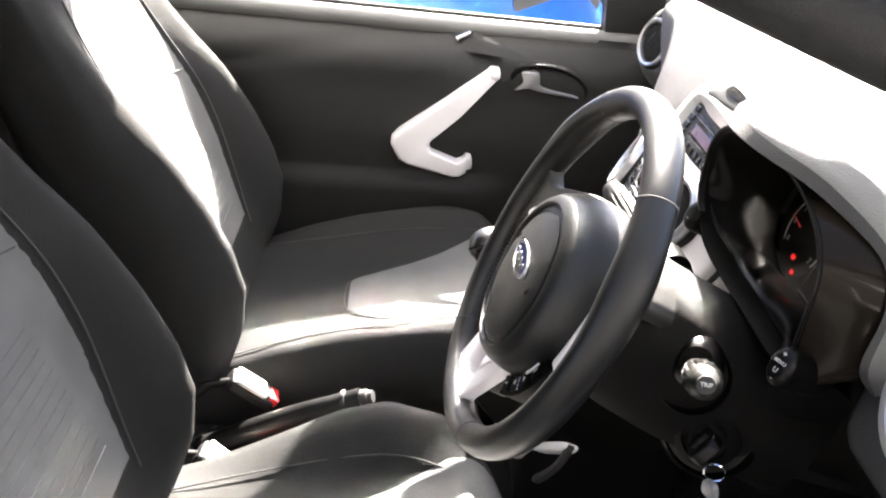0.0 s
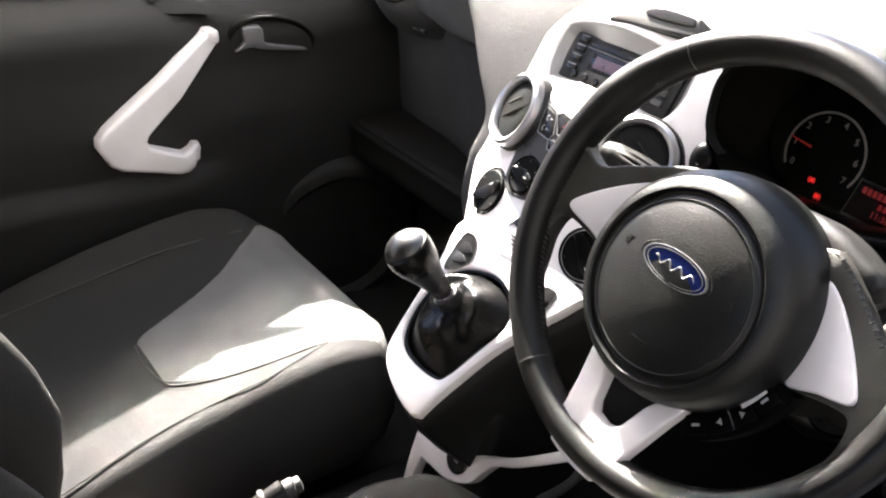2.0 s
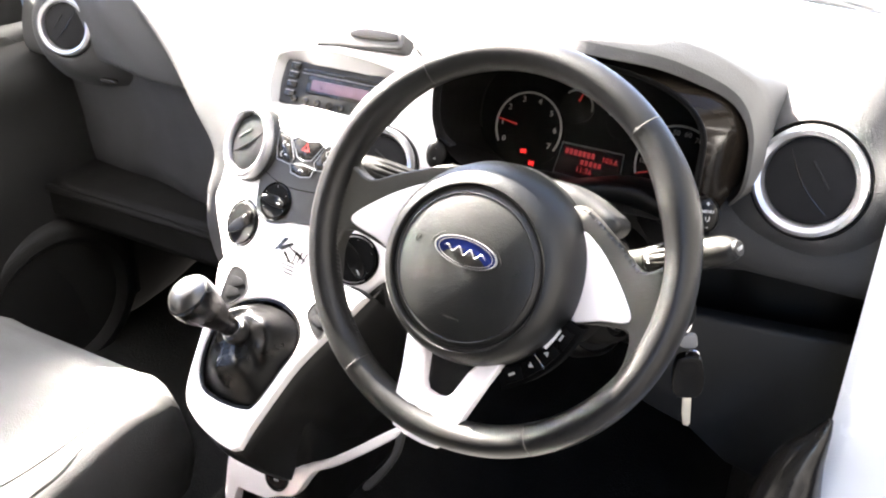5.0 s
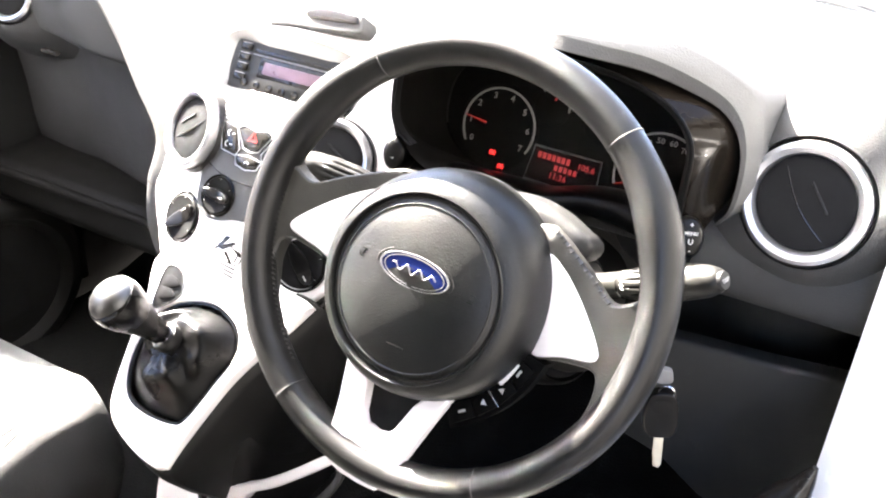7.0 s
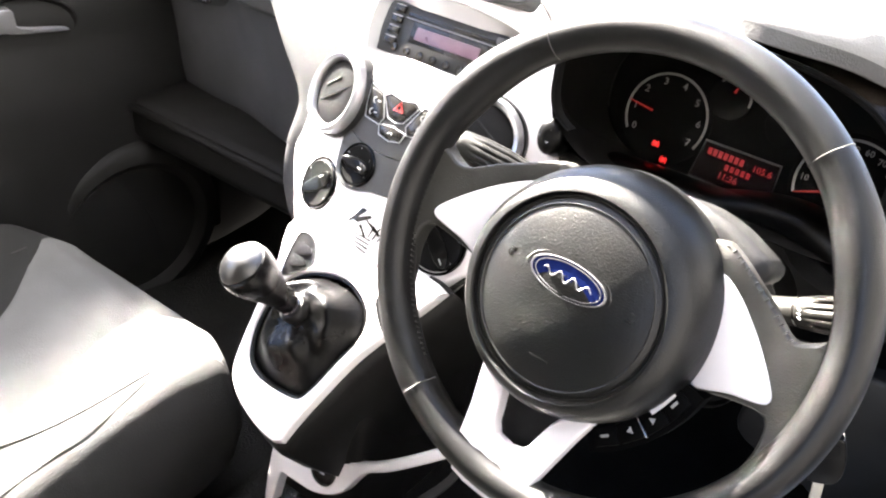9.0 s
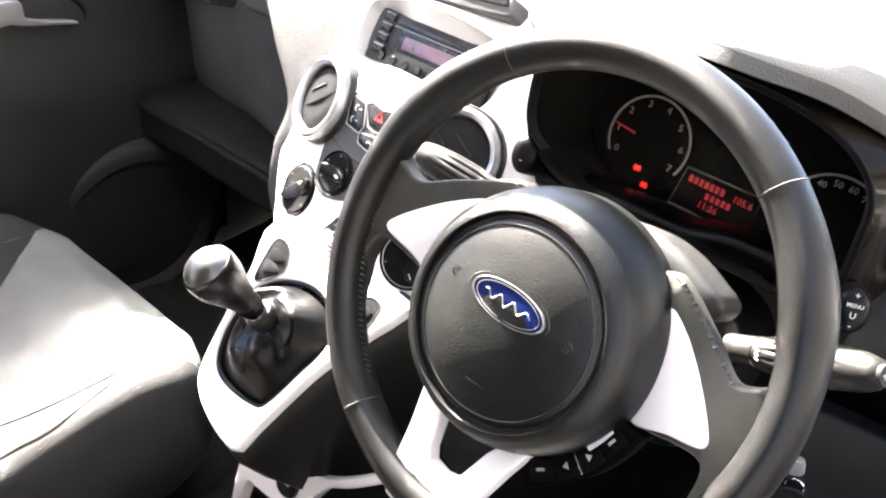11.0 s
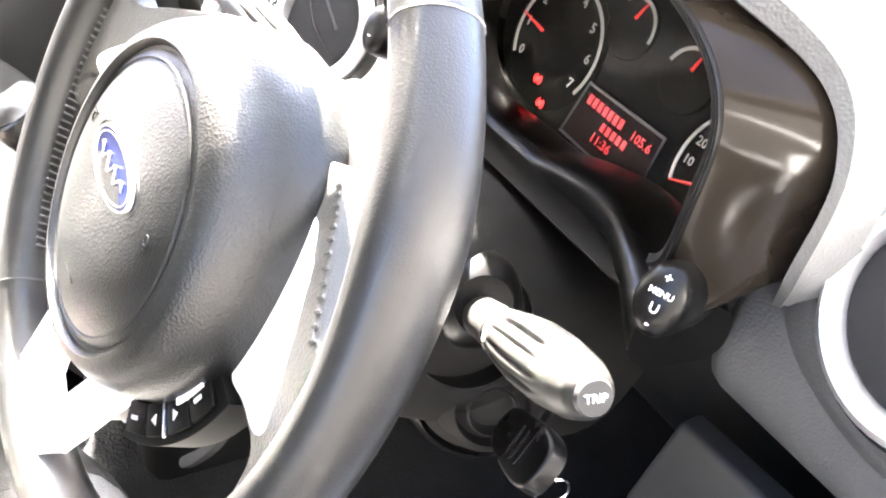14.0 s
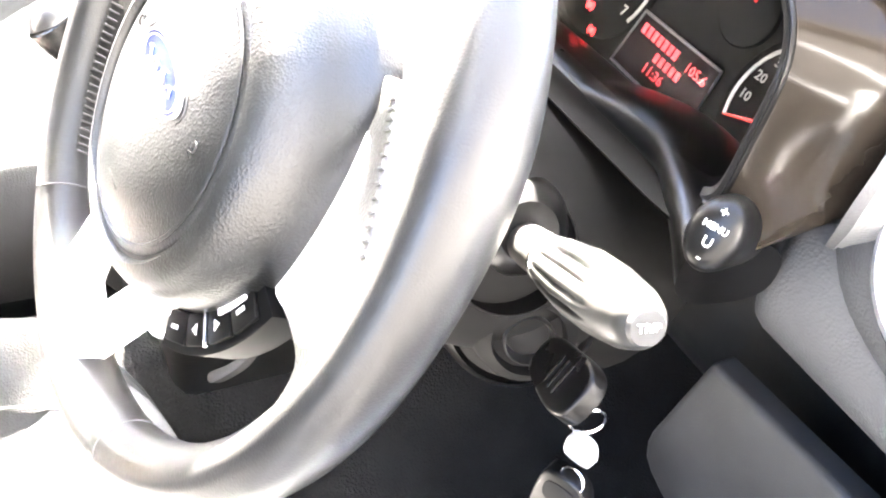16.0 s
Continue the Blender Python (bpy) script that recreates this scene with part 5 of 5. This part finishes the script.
part("trim_strip", prism(smooth_outline(strip, 3), -0.006, 0.002, 0.001, LOWER), DASH, lower, "thin grey strip below the trim")
socket_at = LOWER @ Matrix.Translation((0.018, 0.004, 0.004))
socket = part("power_socket", lathe([(0.018, -0.004), (0.018, 0.002), (0.0155, 0.0035), (0.0145, 0.0015), (0, 0.001)], socket_at, 32), GLOSS_BLACK, lower, "round black power socket cap")
part("socket_mark", box((0, 0.003, 0.002), (0.010, 0.002, 0.0008), 0, socket_at), WHITE_PRINT, socket)
part("socket_mark", box((0, -0.003, 0.002), (0.007, 0.002, 0.0008), 0, socket_at), WHITE_PRINT, socket)

gear = thing("gear_lever", (0.012, 0.03, 0.68), "black gear lever with leather boot and silver capped knob", "gear lever")
COLLAR, KNOB = Vector((0.001, 0.0315, 0.722)), Vector((-0.0125, -0.0085, 0.7765))
gap = polar(GAP, (0, 0.015), 60)
rows = []
axis_at = along(COLLAR, KNOB)
for t in np.linspace(0, 1, 16):
    row = []
    for k, (x, y) in enumerate(gap):
        a = 2 * math.pi * k / 60
        base = CONSOLE @ Vector((x * 0.985, y * 0.985, -0.012))
        top = CONSOLE.to_3x3() @ Vector((math.cos(a), math.sin(a), 0)) * 0.0135 + COLLAR - (KNOB - COLLAR).normalized() * 0.010
        p = base.lerp(top, t**0.75)
        swell = 0.010 * math.sin(math.pi * t) ** 1.5 * (1 + 0.45 * math.sin(3 * a + 1.0 * math.sin(3 * t * 2))) + 0.0012 * math.sin(7 * a + 5 * t) * math.sin(math.pi * t)
        row.append(p + CONSOLE.to_3x3() @ Vector((0.3 * math.cos(a), 0.3 * math.sin(a), 1.0)) * swell)
    rows.append(row)
part("boot_ring", tube([CONSOLE @ Vector((x * 0.985, 0.015 + (y - 0.015) * 0.985, -0.0075)) for x, y in gap], 0.0032, 8, True), BOOT, gear, "padded rim of the leather boot")
part("boot", grid_mesh(rows, closed_u=True), BOOT, gear, "creased black leather boot", 70)
part("boot_collar", lathe([(0.0145, -0.014), (0.0160, -0.010), (0.0160, -0.003), (0.0145, 0.0), (0.010, 0.001)], axis_at, 28), SOFT_BLACK, gear, "ribbed black collar")
reach = (KNOB - COLLAR).length
part("shaft", lathe([(0.0065, -0.004), (0.0065, reach - 0.04), (0.004, reach - 0.01)], axis_at, 20), GLOSS_BLACK, gear)
part("knob", lathe([(0.0108, 0.002), (0.0122, 0.005), (0.0128, 0.012), (0.0140, 0.022), (0.0168, 0.034), (0.0208, 0.046), (0.0245, 0.057), (0.0266, reach), (0.0268, reach + 0.006), (0.0258, reach + 0.012), (0.0200, reach + 0.015), (0, reach + 0.016)], axis_at, 40), BOOT, gear, "black leather covered pear shaped knob")
part("knob_collar", lathe([(0.0095, -0.001), (0.0118, 0.0), (0.0120, 0.0035), (0.0100, 0.0045)], axis_at, 28), CHROME, gear, "thin bright ring under the knob")
cap_at = axis_at @ Matrix.Translation((0, 0, reach)) @ pose(0, 0, 0, -10, -18, 0)
part("knob_cap", lathe([(0.0262, 0.0060), (0.0258, 0.0095), (0.0236, 0.0150), (0.0190, 0.0205), (0.0120, 0.0245), (0.0055, 0.0262), (0, 0.0266)], cap_at, 36), SATIN, gear, "satin silver knob cap")

# ---- handbrake and buckles ----
brake = thing("handbrake", (0.01, -0.40, 0.45), "black handbrake lever with a dark button", "handbrake")
grip = curve_points([(-0.006, -0.46, 0.400), (-0.002, -0.38, 0.440), (0.004, -0.26, 0.501), (0.012, -0.172, 0.541)], 6)
part("lever", tube(grip, [0.0115 + 0.0025 * math.sin(math.pi * min(1, k / 15)) for k in range(len(grip))], 14, flat=1.25), LEATHER, brake, "black leather handbrake grip")
tip = along((0.0125, -0.170, 0.5415), (0.0185, -0.13, 0.5535))
part("release_button", lathe([(0.0115, -0.002), (0.0115, 0.008), (0.0095, 0.0095), (0.009, 0.016), (0, 0.0175)], tip, 24), CHARCOAL, brake, "dark release button")
part("grip_ring", lathe([(0.0135, -0.030), (0.0145, -0.027), (0.0135, -0.024)], tip, 28), CHARCOAL, brake)
part("base_gaiter", grid_mesh([[(x0 + a * math.cos(t), -0.46 + b * math.sin(t), z) for t in [2 * math.pi * k / 28 for k in range(28)]] for x0, a, b, z in ((-0.01, 0.055, 0.12, 0.36), (-0.01, 0.045, 0.10, 0.40), (-0.008, 0.026, 0.06, 0.425))], closed_u=True, cap=True), SOFT_BLACK, brake)


def buckle(at, turn, label):
    m = Matrix.Translation(at) @ pose(0, 0, 0, -38, 0, turn)
    b = thing("seat_belt_buckle", label=label, category="seat belt buckle", group="seat belt buckles", m=m)
    part("body", box((0, 0, -0.004), (0.040, 0.075, 0.022), 0.006, steps=3), SOFT_BLACK, b, "black buckle shell")
    part("button", box((0, 0.034, 0.006), (0.030, 0.016, 0.014), 0.003), RED_PLASTIC, b, "red release button")
    part("pale_edge", box((0.0, -0.006, 0.0085), (0.038, 0.050, 0.008), 0.003, steps=3), BUCKLE, b, "ivory plastic top")
    part("slot", box((0, 0.0235, 0.0095), (0.032, 0.004, 0.006), 0.0005), GLOSS_BLACK, b)
    part("stem", tube([(0, -0.030, -0.006), (0, -0.055, -0.030), (0, -0.06, -0.075)], 0.010, 10, flat=0.6), SOFT_BLACK, b)


buckle((-0.060, -0.338, 0.497), 6, "ivory and black seat belt buckle, red button, by passenger seat")
buckle((0.080, -0.358, 0.468), -8, "ivory and black seat belt buckle, red button, by driver seat")


# ---- seats ----
def at_height(pairs, x):
    return float(np.interp(x, [p[0] for p in pairs], [p[1] for p in pairs]))


BOLSTER = [(0, 0.020), (0.034, 0.052), (0.10, 0.088), (0.166, 0.098), (0.25, 0.095), (0.335, 0.082), (0.426, 0.054), (0.52, 0.032), (0.66, 0.012)]


def seat(cx, name, label, mid, crest, back_y, panel, seams):
    """mid and crest: the heights of the cushion's middle and of its side bolsters, by y."""
    s = thing(name, (cx, -0.25, 0.32), label, "car seat", "front seats")
    tip = mid[-1][0]
    start = tip - 0.105

    def half_at(y):
        return 0.262 * math.sqrt(max(0.004, 1 - (max(0, y - start) / (tip - start)) ** 2.2))

    def top(u, y, lift=0.0):
        a = abs(u)
        k = max(0, min(1, (a - 0.48) / 0.36))
        m, c = at_height(mid, y), at_height(crest, y)
        z = m + (c - m) * k * k * (3 - 2 * k) - 0.062 * (max(0, a - 0.82) / 0.18) ** 2.2
        return Vector((cx + half_at(y) * u, y, z + lift))

    rows = []
    for t in np.linspace(0, 1, 34):
        y = -0.46 + (tip + 0.46) * math.sin(t * math.pi / 2) ** 0.8
        row = [top(u, y) for u in np.linspace(-1, 1, 41)]
        a, b = row[0], row[-1]
        row = [Vector((a.x + 0.030, a.y - 0.03 * t, 0.405)), Vector((a.x + 0.006, a.y - 0.01 * t, a.z - 0.07)), Vector((a.x - 0.002, a.y, a.z - 0.025))] + row + [Vector((b.x + 0.002, b.y, b.z - 0.025)), Vector((b.x - 0.006, b.y - 0.01 * t, b.z - 0.07)), Vector((b.x - 0.030, b.y - 0.03 * t, 0.405))]
        rows.append(row)
    cushion = part("cushion", grid_mesh(rows), CLOTH, s, "charcoal cloth seat cushion with raised sides", 80)
    patch, ys, edge_l, edge_r = [], *[[p[k] for p in panel] for k in range(3)]
    for y in np.interp(np.linspace(0, 1, 34), np.linspace(0, 1, len(ys)), ys):
        low, high = float(np.interp(y, ys, edge_l)), float(np.interp(y, ys, edge_r))
        ends = 1 - min(1, 60 * (y - ys[0]))
        patch.append([top(low + (high - low) * (0.5 + 0.5 * u), y, 0.0030 - 0.005 * max(abs(u) ** 16, ends)) for u in np.linspace(-1, 1, 41)])
    part("cushion_insert", grid_mesh(patch), CLOTH_LIGHT, cushion, "pale grey cloth seat insert", 80)
    for line in seams:
        part("cushion_seam", tube(curve_points([top(u, y, 0.0012) for u, y in line], 6), 0.0012, 6), SEAM, cushion, "sewn seam in the cushion cloth")
    lean = radians(24)

    def section(h):
        """The outline of the backrest at h metres up its length: across, and out from its spine."""
        b, t = at_height(BOLSTER, h), h / 0.66
        half = 0.262 - 0.085 * max(0, t - 0.55) ** 1.2
        end = 1 - 0.9 * max(0, t - 0.88) / 0.12
        pts = [(0, 0.016), (0.28, 0.016), (0.46, 0.016), (0.58, 0.016 + 0.16 * b), (0.70, 0.72 * b + 0.004), (0.80, b), (0.885, 0.94 * b), (0.955, 0.66 * b), (1.0, 0.22 * b), (1.0, -0.03), (0.95, -0.085), (0.7, -0.11), (0.3, -0.115)]
        right = [Vector((half * x, (d if d < 0 else d * max(0.3, end)), 0)) for x, d in pts]
        ring = curve_points([Vector((-p.x, p.y, 0)) for p in reversed(right[1:])] + right, 4)
        return [(p.x, p.y) for p in ring]

    def world_at(x, d, h):
        return Vector((cx + x, back_y - h * math.sin(lean) + d * math.cos(lean), 0.500 + h * math.cos(lean) + d * math.sin(lean)))

    heights = list(np.linspace(0, 0.66, 34))
    rows = [[world_at(x, d, h) for x, d in section(h)] for h in heights]
    rows.append([world_at(x * 0.93, d * 0.7 - 0.01, 0.685) for x, d in section(0.66)])
    rows.append([world_at(x * 0.75, d * 0.4 - 0.02, 0.70) for x, d in section(0.66)])
    back = part("backrest", grid_mesh(rows, closed_u=True, cap=True), CLOTH, s, "charcoal cloth backrest with deep side bolsters", 80)

    def face(u, h, out=0.0):
        ring = [(x, d) for x, d in section(h) if d > 0]
        xs = [p[0] for p in ring]
        half = max(xs)
        order = sorted(ring)
        return world_at(u * half, float(np.interp(u * half, [p[0] for p in order], [p[1] for p in order])) + out, h)

    patch = []
    for h in np.linspace(0.09, 0.62, 26):
        w = 0.52 + 0.10 * math.sin(math.pi * (h - 0.09) / 0.53)
        patch.append([face(u * w, h, 0.003 - 0.005 * abs(u) ** 14) for u in np.linspace(-1, 1, 27)])
    part("backrest_insert", grid_mesh(patch), CLOTH_LIGHT, back, "pale grey ribbed cloth panel", 80)
    for k in range(13):
        h = 0.13 + 0.014 * k
        part("rib", tube([face(u, h, 0.0026) for u in np.linspace(-0.40, 0.40, 11)], 0.0014, 6), CLOTH_LIGHT, back)
    for side in (-1, 1):
        part("backrest_seam", tube([face(side * (0.53 + 0.10 * math.sin(math.pi * (h - 0.09) / 0.53)), h, 0.0010) for h in np.linspace(0.07, 0.63, 26)], 0.0015, 6), SEAM, back)
    part("backrest_seam", tube([face(u, 0.40 - 0.05 * abs(u), 0.0028) for u in np.linspace(-0.58, 0.58, 15)], 0.0012, 6), SEAM, back)
    part("seat_base", box((cx, -0.22, 0.385), (0.40, 0.36, 0.13), 0.02), SOFT_BLACK, s, "dark seat frame and runners")
    return s


PASSENGER_MID = [(-0.46, 0.505), (-0.2, 0.535), (0.0, 0.560), (0.05, 0.556), (0.09, 0.535), (0.105, 0.505)]
PASSENGER_CREST = [(-0.46, 0.475), (-0.36, 0.508), (-0.30, 0.532), (-0.195, 0.562), (-0.09, 0.582), (-0.03, 0.588), (0.03, 0.578), (0.08, 0.548), (0.105, 0.505)]
DRIVER_MID = [(-0.46, 0.505), (-0.25, 0.540), (-0.10, 0.565), (-0.04, 0.562), (0.01, 0.540), (0.035, 0.510)]
DRIVER_CREST = [(-0.46, 0.480), (-0.36, 0.515), (-0.267, 0.563), (-0.196, 0.602), (-0.132, 0.620), (-0.06, 0.600), (0.0, 0.555), (0.035, 0.510)]
# The pale front panel of a cushion, by y: its edges as shares of the half width.
PASSENGER_PANEL = [(-0.215, 0.14, 0.30), (-0.208, 0.02, 0.41), (-0.195, -0.03, 0.46), (-0.15, -0.11, 0.55), (-0.10, -0.20, 0.63), (-0.05, -0.32, 0.67), (0.0, -0.50, 0.73), (0.03, -0.62, 0.84), (0.06, -0.82, 1.0), (0.085, -1.0, 1.0), (0.104, -1.0, 1.0)]
PASSENGER_SEAMS = [[(0.05, -0.212), (0.22, -0.216), (0.41, -0.209), (0.47, -0.195), (0.56, -0.15), (0.64, -0.10), (0.68, -0.05), (0.69, -0.02)], [(0.80, -0.42), (0.79, -0.30), (0.78, -0.24), (0.80, -0.17), (0.81, -0.12), (0.76, -0.06), (0.69, -0.02)], [(-0.64, -0.42), (-0.62, -0.25), (-0.63, -0.10), (-0.62, 0.02)]]
DRIVER_PANEL = [(y - 0.07, -b, b) for y, b in ((-0.215, 0.10), (-0.205, 0.26), (-0.19, 0.30), (-0.10, 0.42), (-0.05, 0.50), (0.0, 0.62), (0.03, 0.70), (0.06, 0.80), (0.10, 0.90))]
DRIVER_SEAMS = [[(side * 0.62, -0.42), (side * 0.64, -0.25), (side * 0.62, -0.12), (side * 0.62, -0.02)] for side in (-1, 1)]
seat(-0.345, "passenger_seat", "charcoal and pale grey cloth passenger seat, partly sunlit", PASSENGER_MID, PASSENGER_CREST, -0.395, PASSENGER_PANEL, PASSENGER_SEAMS)
seat(0.345, "driver_seat", "charcoal and pale grey cloth driver seat before the wheel", DRIVER_MID, DRIVER_CREST, -0.415, DRIVER_PANEL, DRIVER_SEAMS)

# ---- passenger door ----
door = thing("passenger_door", (-0.70, -0.15, 0.35), "dark plastic passenger door, closed, with silver pull handle", "car door")


def card(y, z):
    """How far the inner face of the door stands in, at y and z."""
    belt = 0.872 - 0.03 * (y - 0.3)
    s = max(0.0, min(1.0, (belt - z) / 0.06))
    x = -0.722 + 0.055 * math.sin(s * math.pi / 2) ** 1.0
    swell = math.exp(-(((y - 0.02) / 0.40) ** 4)) * 0.022 * max(0, min(1, (belt - 0.10 - z) / 0.08))
    pocket = 0.020 * max(0, min(1, (0.625 - z) / 0.03)) * max(0, min(1, (0.10 - y) / 0.12)) * max(0, min(1, (y + 0.72) / 0.1))
    waist = -0.008 * math.exp(-(((z - (0.892 + 0.149 * y)) / 0.014) ** 2)) - 0.006 * max(0.0, min(1.0, (z - (0.892 + 0.149 * y)) / 0.012))
    return x + 0.55 * swell + pocket + waist


rows = []
for z in np.linspace(0.36, 0.94, 70):
    rows.append([(card(y, z), y, min(z, 0.876 - 0.03 * (y - 0.3))) for y in np.linspace(-0.80, 0.46, 64)])
part("door_card", thick(grid_mesh(rows), 0.02), DARK_TRIM, door, "dark grained door card with a waist line", 60)
part("outer_skin", box((-0.765, -0.17, 0.60), (0.04, 1.27, 0.60), 0.015), BODY_WHITE, door, "white painted outer skin")
# Ledge coloured paler than its trim to paint in the sun on it.
part("window_sill", tube(curve_points([(-0.724, -0.82, 0.930), (-0.724, -0.3, 0.912), (-0.725, 0.2, 0.893), (-0.726, 0.46, 0.884)], 6), 0.021, 16, flat=0.95), DASH_SUNLIT, door, "window ledge with its sunlight put into a paler grey")
part("sill_rubber", tube(curve_points([(-0.742, -0.82, 0.952), (-0.742, -0.3, 0.933), (-0.744, 0.2, 0.914), (-0.745, 0.50, 0.904)], 6), 0.006, 8), RUBBER, door)
part("lock_pin", tube([(-0.690, -0.034, 0.886), (-0.690, -0.008, 0.900)], [0.006, 0.0045], 12), CHROME, door, "small bright latch pin")
grab_at = Matrix.Translation((-0.628, 0, 0)) @ Matrix(((0, 0, 1), (1, 0, 0), (0, 1, 0))).to_4x4()
grab = [(0.034, 0.846), (0.047, 0.842), (0.051, 0.828), (-0.020, 0.752), (-0.074, 0.700), (-0.078, 0.690), (-0.072, 0.680), (-0.021, 0.661), (-0.010, 0.666), (-0.003, 0.674), (0.007, 0.672), (0.010, 0.662), (-0.002, 0.634), (-0.014, 0.627), (-0.030, 0.627), (-0.120, 0.650), (-0.136, 0.660), (-0.152, 0.690), (-0.151, 0.704), (-0.139, 0.718), (-0.050, 0.784)]
part("pull_handle", prism(grab, lambda y, z: -0.012 - 0.018 * max(0, y + 0.02) / 0.06, lambda y, z: 0.016 - 0.016 * max(0, y + 0.02) / 0.06, 0.007, grab_at, 3), SILVER, door, "satin silver V-shaped pull handle")
for y, z in ((0.040, 0.836), (0.000, 0.650)):
    part("handle_foot", box((-0.656, y, z), (0.060, 0.022, 0.022), 0.006), SILVER, door)
bowl_at = frame_at((-0.652, 0.150, 0.815), (0, 1, -0.20), (0.12, 0.2, 1))
bowl = part("release_bowl", lathe([(0.080, -0.012), (0.079, 0.004), (0.075, 0.006), (0.070, 0.004), (0.058, -0.008), (0, -0.010)], bowl_at, 44, 0.52), INNER_BLACK, door, "dark oval bowl of the door release")
lever = prism(smooth_outline([(-0.060, 0.016), (-0.030, 0.022), (-0.022, 0.008), (-0.012, -0.004), (0.050, -0.004), (0.056, -0.008), (-0.016, -0.013), (-0.040, -0.012), (-0.064, -0.022), (-0.052, -0.004)], 3), -0.002, 0.013, 0.003, bowl_at, 3)
part("release_lever", lever, RING, bowl, "silver door release lever")
speaker_at = frame_at((-0.630, 0.272, 0.425), (0.12, 1, 0), (0.06, 0, 1))
part("speaker_pod", lathe([(0.168, -0.06), (0.163, -0.012), (0.157, -0.002), (0.148, 0.003), (0.134, 0.004), (0.126, -0.002), (0.118, -0.010), (0, -0.014)], speaker_at, 64), DARK_TRIM, door, "round dark speaker pod low on the door")
quarter = thing("mirror_sail_panel", (-0.72, 0.30, 0.88), "dark upright trim between door window and windscreen pillar", "trim panel")
sail = bmesh.new()
corners = [sail.verts.new(p) for p in ((-0.722, 0.262, 0.86), (-0.728, 0.385, 0.86), (-0.702, 0.345, 1.15), (-0.694, 0.232, 1.19))]
sail.faces.new(corners)
part("panel", thick(sail, 0.035), DARK_TRIM, quarter)

# ---- driver door, swung open ----
SWING = Matrix.Translation((0.775, 0.46, 0)) @ pose(0, 0, 0, 0, 0, 50)
open_door = thing("driver_door", label="white driver door swung wide open, dark lined", category="car door", m=SWING)
part("outer_skin", box((0.025, -0.60, 0.62), (0.04, 1.20, 0.62), 0.02), BODY_WHITE, open_door, "white painted outer skin")
part("door_card", box((-0.02, -0.60, 0.62), (0.05, 1.14, 0.56), 0.02), DARK_TRIM, open_door, "dark grained door card")
part("window_frame", tube(curve_points([(0.01, 0.0, 0.92), (-0.06, -0.30, 1.16), (-0.13, -0.62, 1.34), (-0.14, -1.05, 1.34), (0.0, -1.18, 0.94)], 6), 0.018, 10), BODY_WHITE, open_door)
part("pull_handle", tube(curve_points([(-0.055, -0.33, 0.83), (-0.085, -0.42, 0.76), (-0.085, -0.52, 0.69), (-0.085, -0.42, 0.65), (-0.06, -0.34, 0.64)], 6), 0.014, 12), SILVER, open_door, "satin silver pull handle")

# ---- the blue car outside ----
blue = thing("parked_car", (-2.6, -1.15, 0), "bright blue car parked beside the passenger side", "car")
rows = []
for y, zt, w in ((-3.35, 0.75, 0.70), (-3.15, 0.92, 0.78), (-2.35, 0.98, 0.83), (-1.35, 1.0, 0.84), (-0.55, 0.97, 0.83), (0.15, 0.84, 0.80), (0.45, 0.74, 0.74), (0.60, 0.60, 0.66)):
    rows.append([(-2.6 + w * s, y, z) for s, z in ((1.0, 0.22), (1.03, 0.5), (1.0, zt * 0.80), (0.93, zt), (0.5, zt + 0.03), (0, zt + 0.04), (-0.5, zt + 0.03), (-0.93, zt), (-1.0, zt * 0.8), (-1.03, 0.5), (-1.0, 0.22))])
part("body", grid_mesh(rows, closed_u=True, cap=True), BODY_BLUE, blue, "bright blue painted bodywork", 50)
rows = []
for y, zt, w in ((-3.05, 1.0, 0.66), (-2.75, 1.40, 0.58), (-1.75, 1.50, 0.60), (-1.25, 1.42, 0.58), (-0.60, 1.0, 0.68)):
    rows.append([(-2.6 + w * s, y, z) for s, z in ((1.0, 0.96), (0.92, zt), (0, zt + 0.03), (-0.92, zt), (-1.0, 0.96))])
part("roof_and_glass", grid_mesh(rows, closed_u=True, cap=True), GLOSS_BLACK, blue, "dark tinted glasshouse", 50)
for y in (-2.70, -0.25):
    wheel_at = frame_at((-1.79, y, 0.31), (0, 1, 0), (0, 0, 1))
    tyre = part("wheel", lathe([(0.20, -0.16), (0.31, -0.15), (0.31, -0.01), (0.27, 0.02), (0.20, 0.01), (0.20, -0.05)], wheel_at, 40), RUBBER, blue)
    part("rim", lathe([(0.205, -0.06), (0.20, 0.005), (0.17, -0.02), (0.05, -0.01), (0, 0.0)], wheel_at, 40), CHROME, tyre, "bright alloy rim")
lamp = part("headlamp", lathe([(0.16, -0.05), (0.15, 0.02), (0.10, 0.05), (0, 0.06)], frame_at((-1.93, 0.33, 0.735), (0.4, -1, 0), (0, 0, 1)), 32, 0.6), SATIN, blue, "clear headlamp with round reflectors")
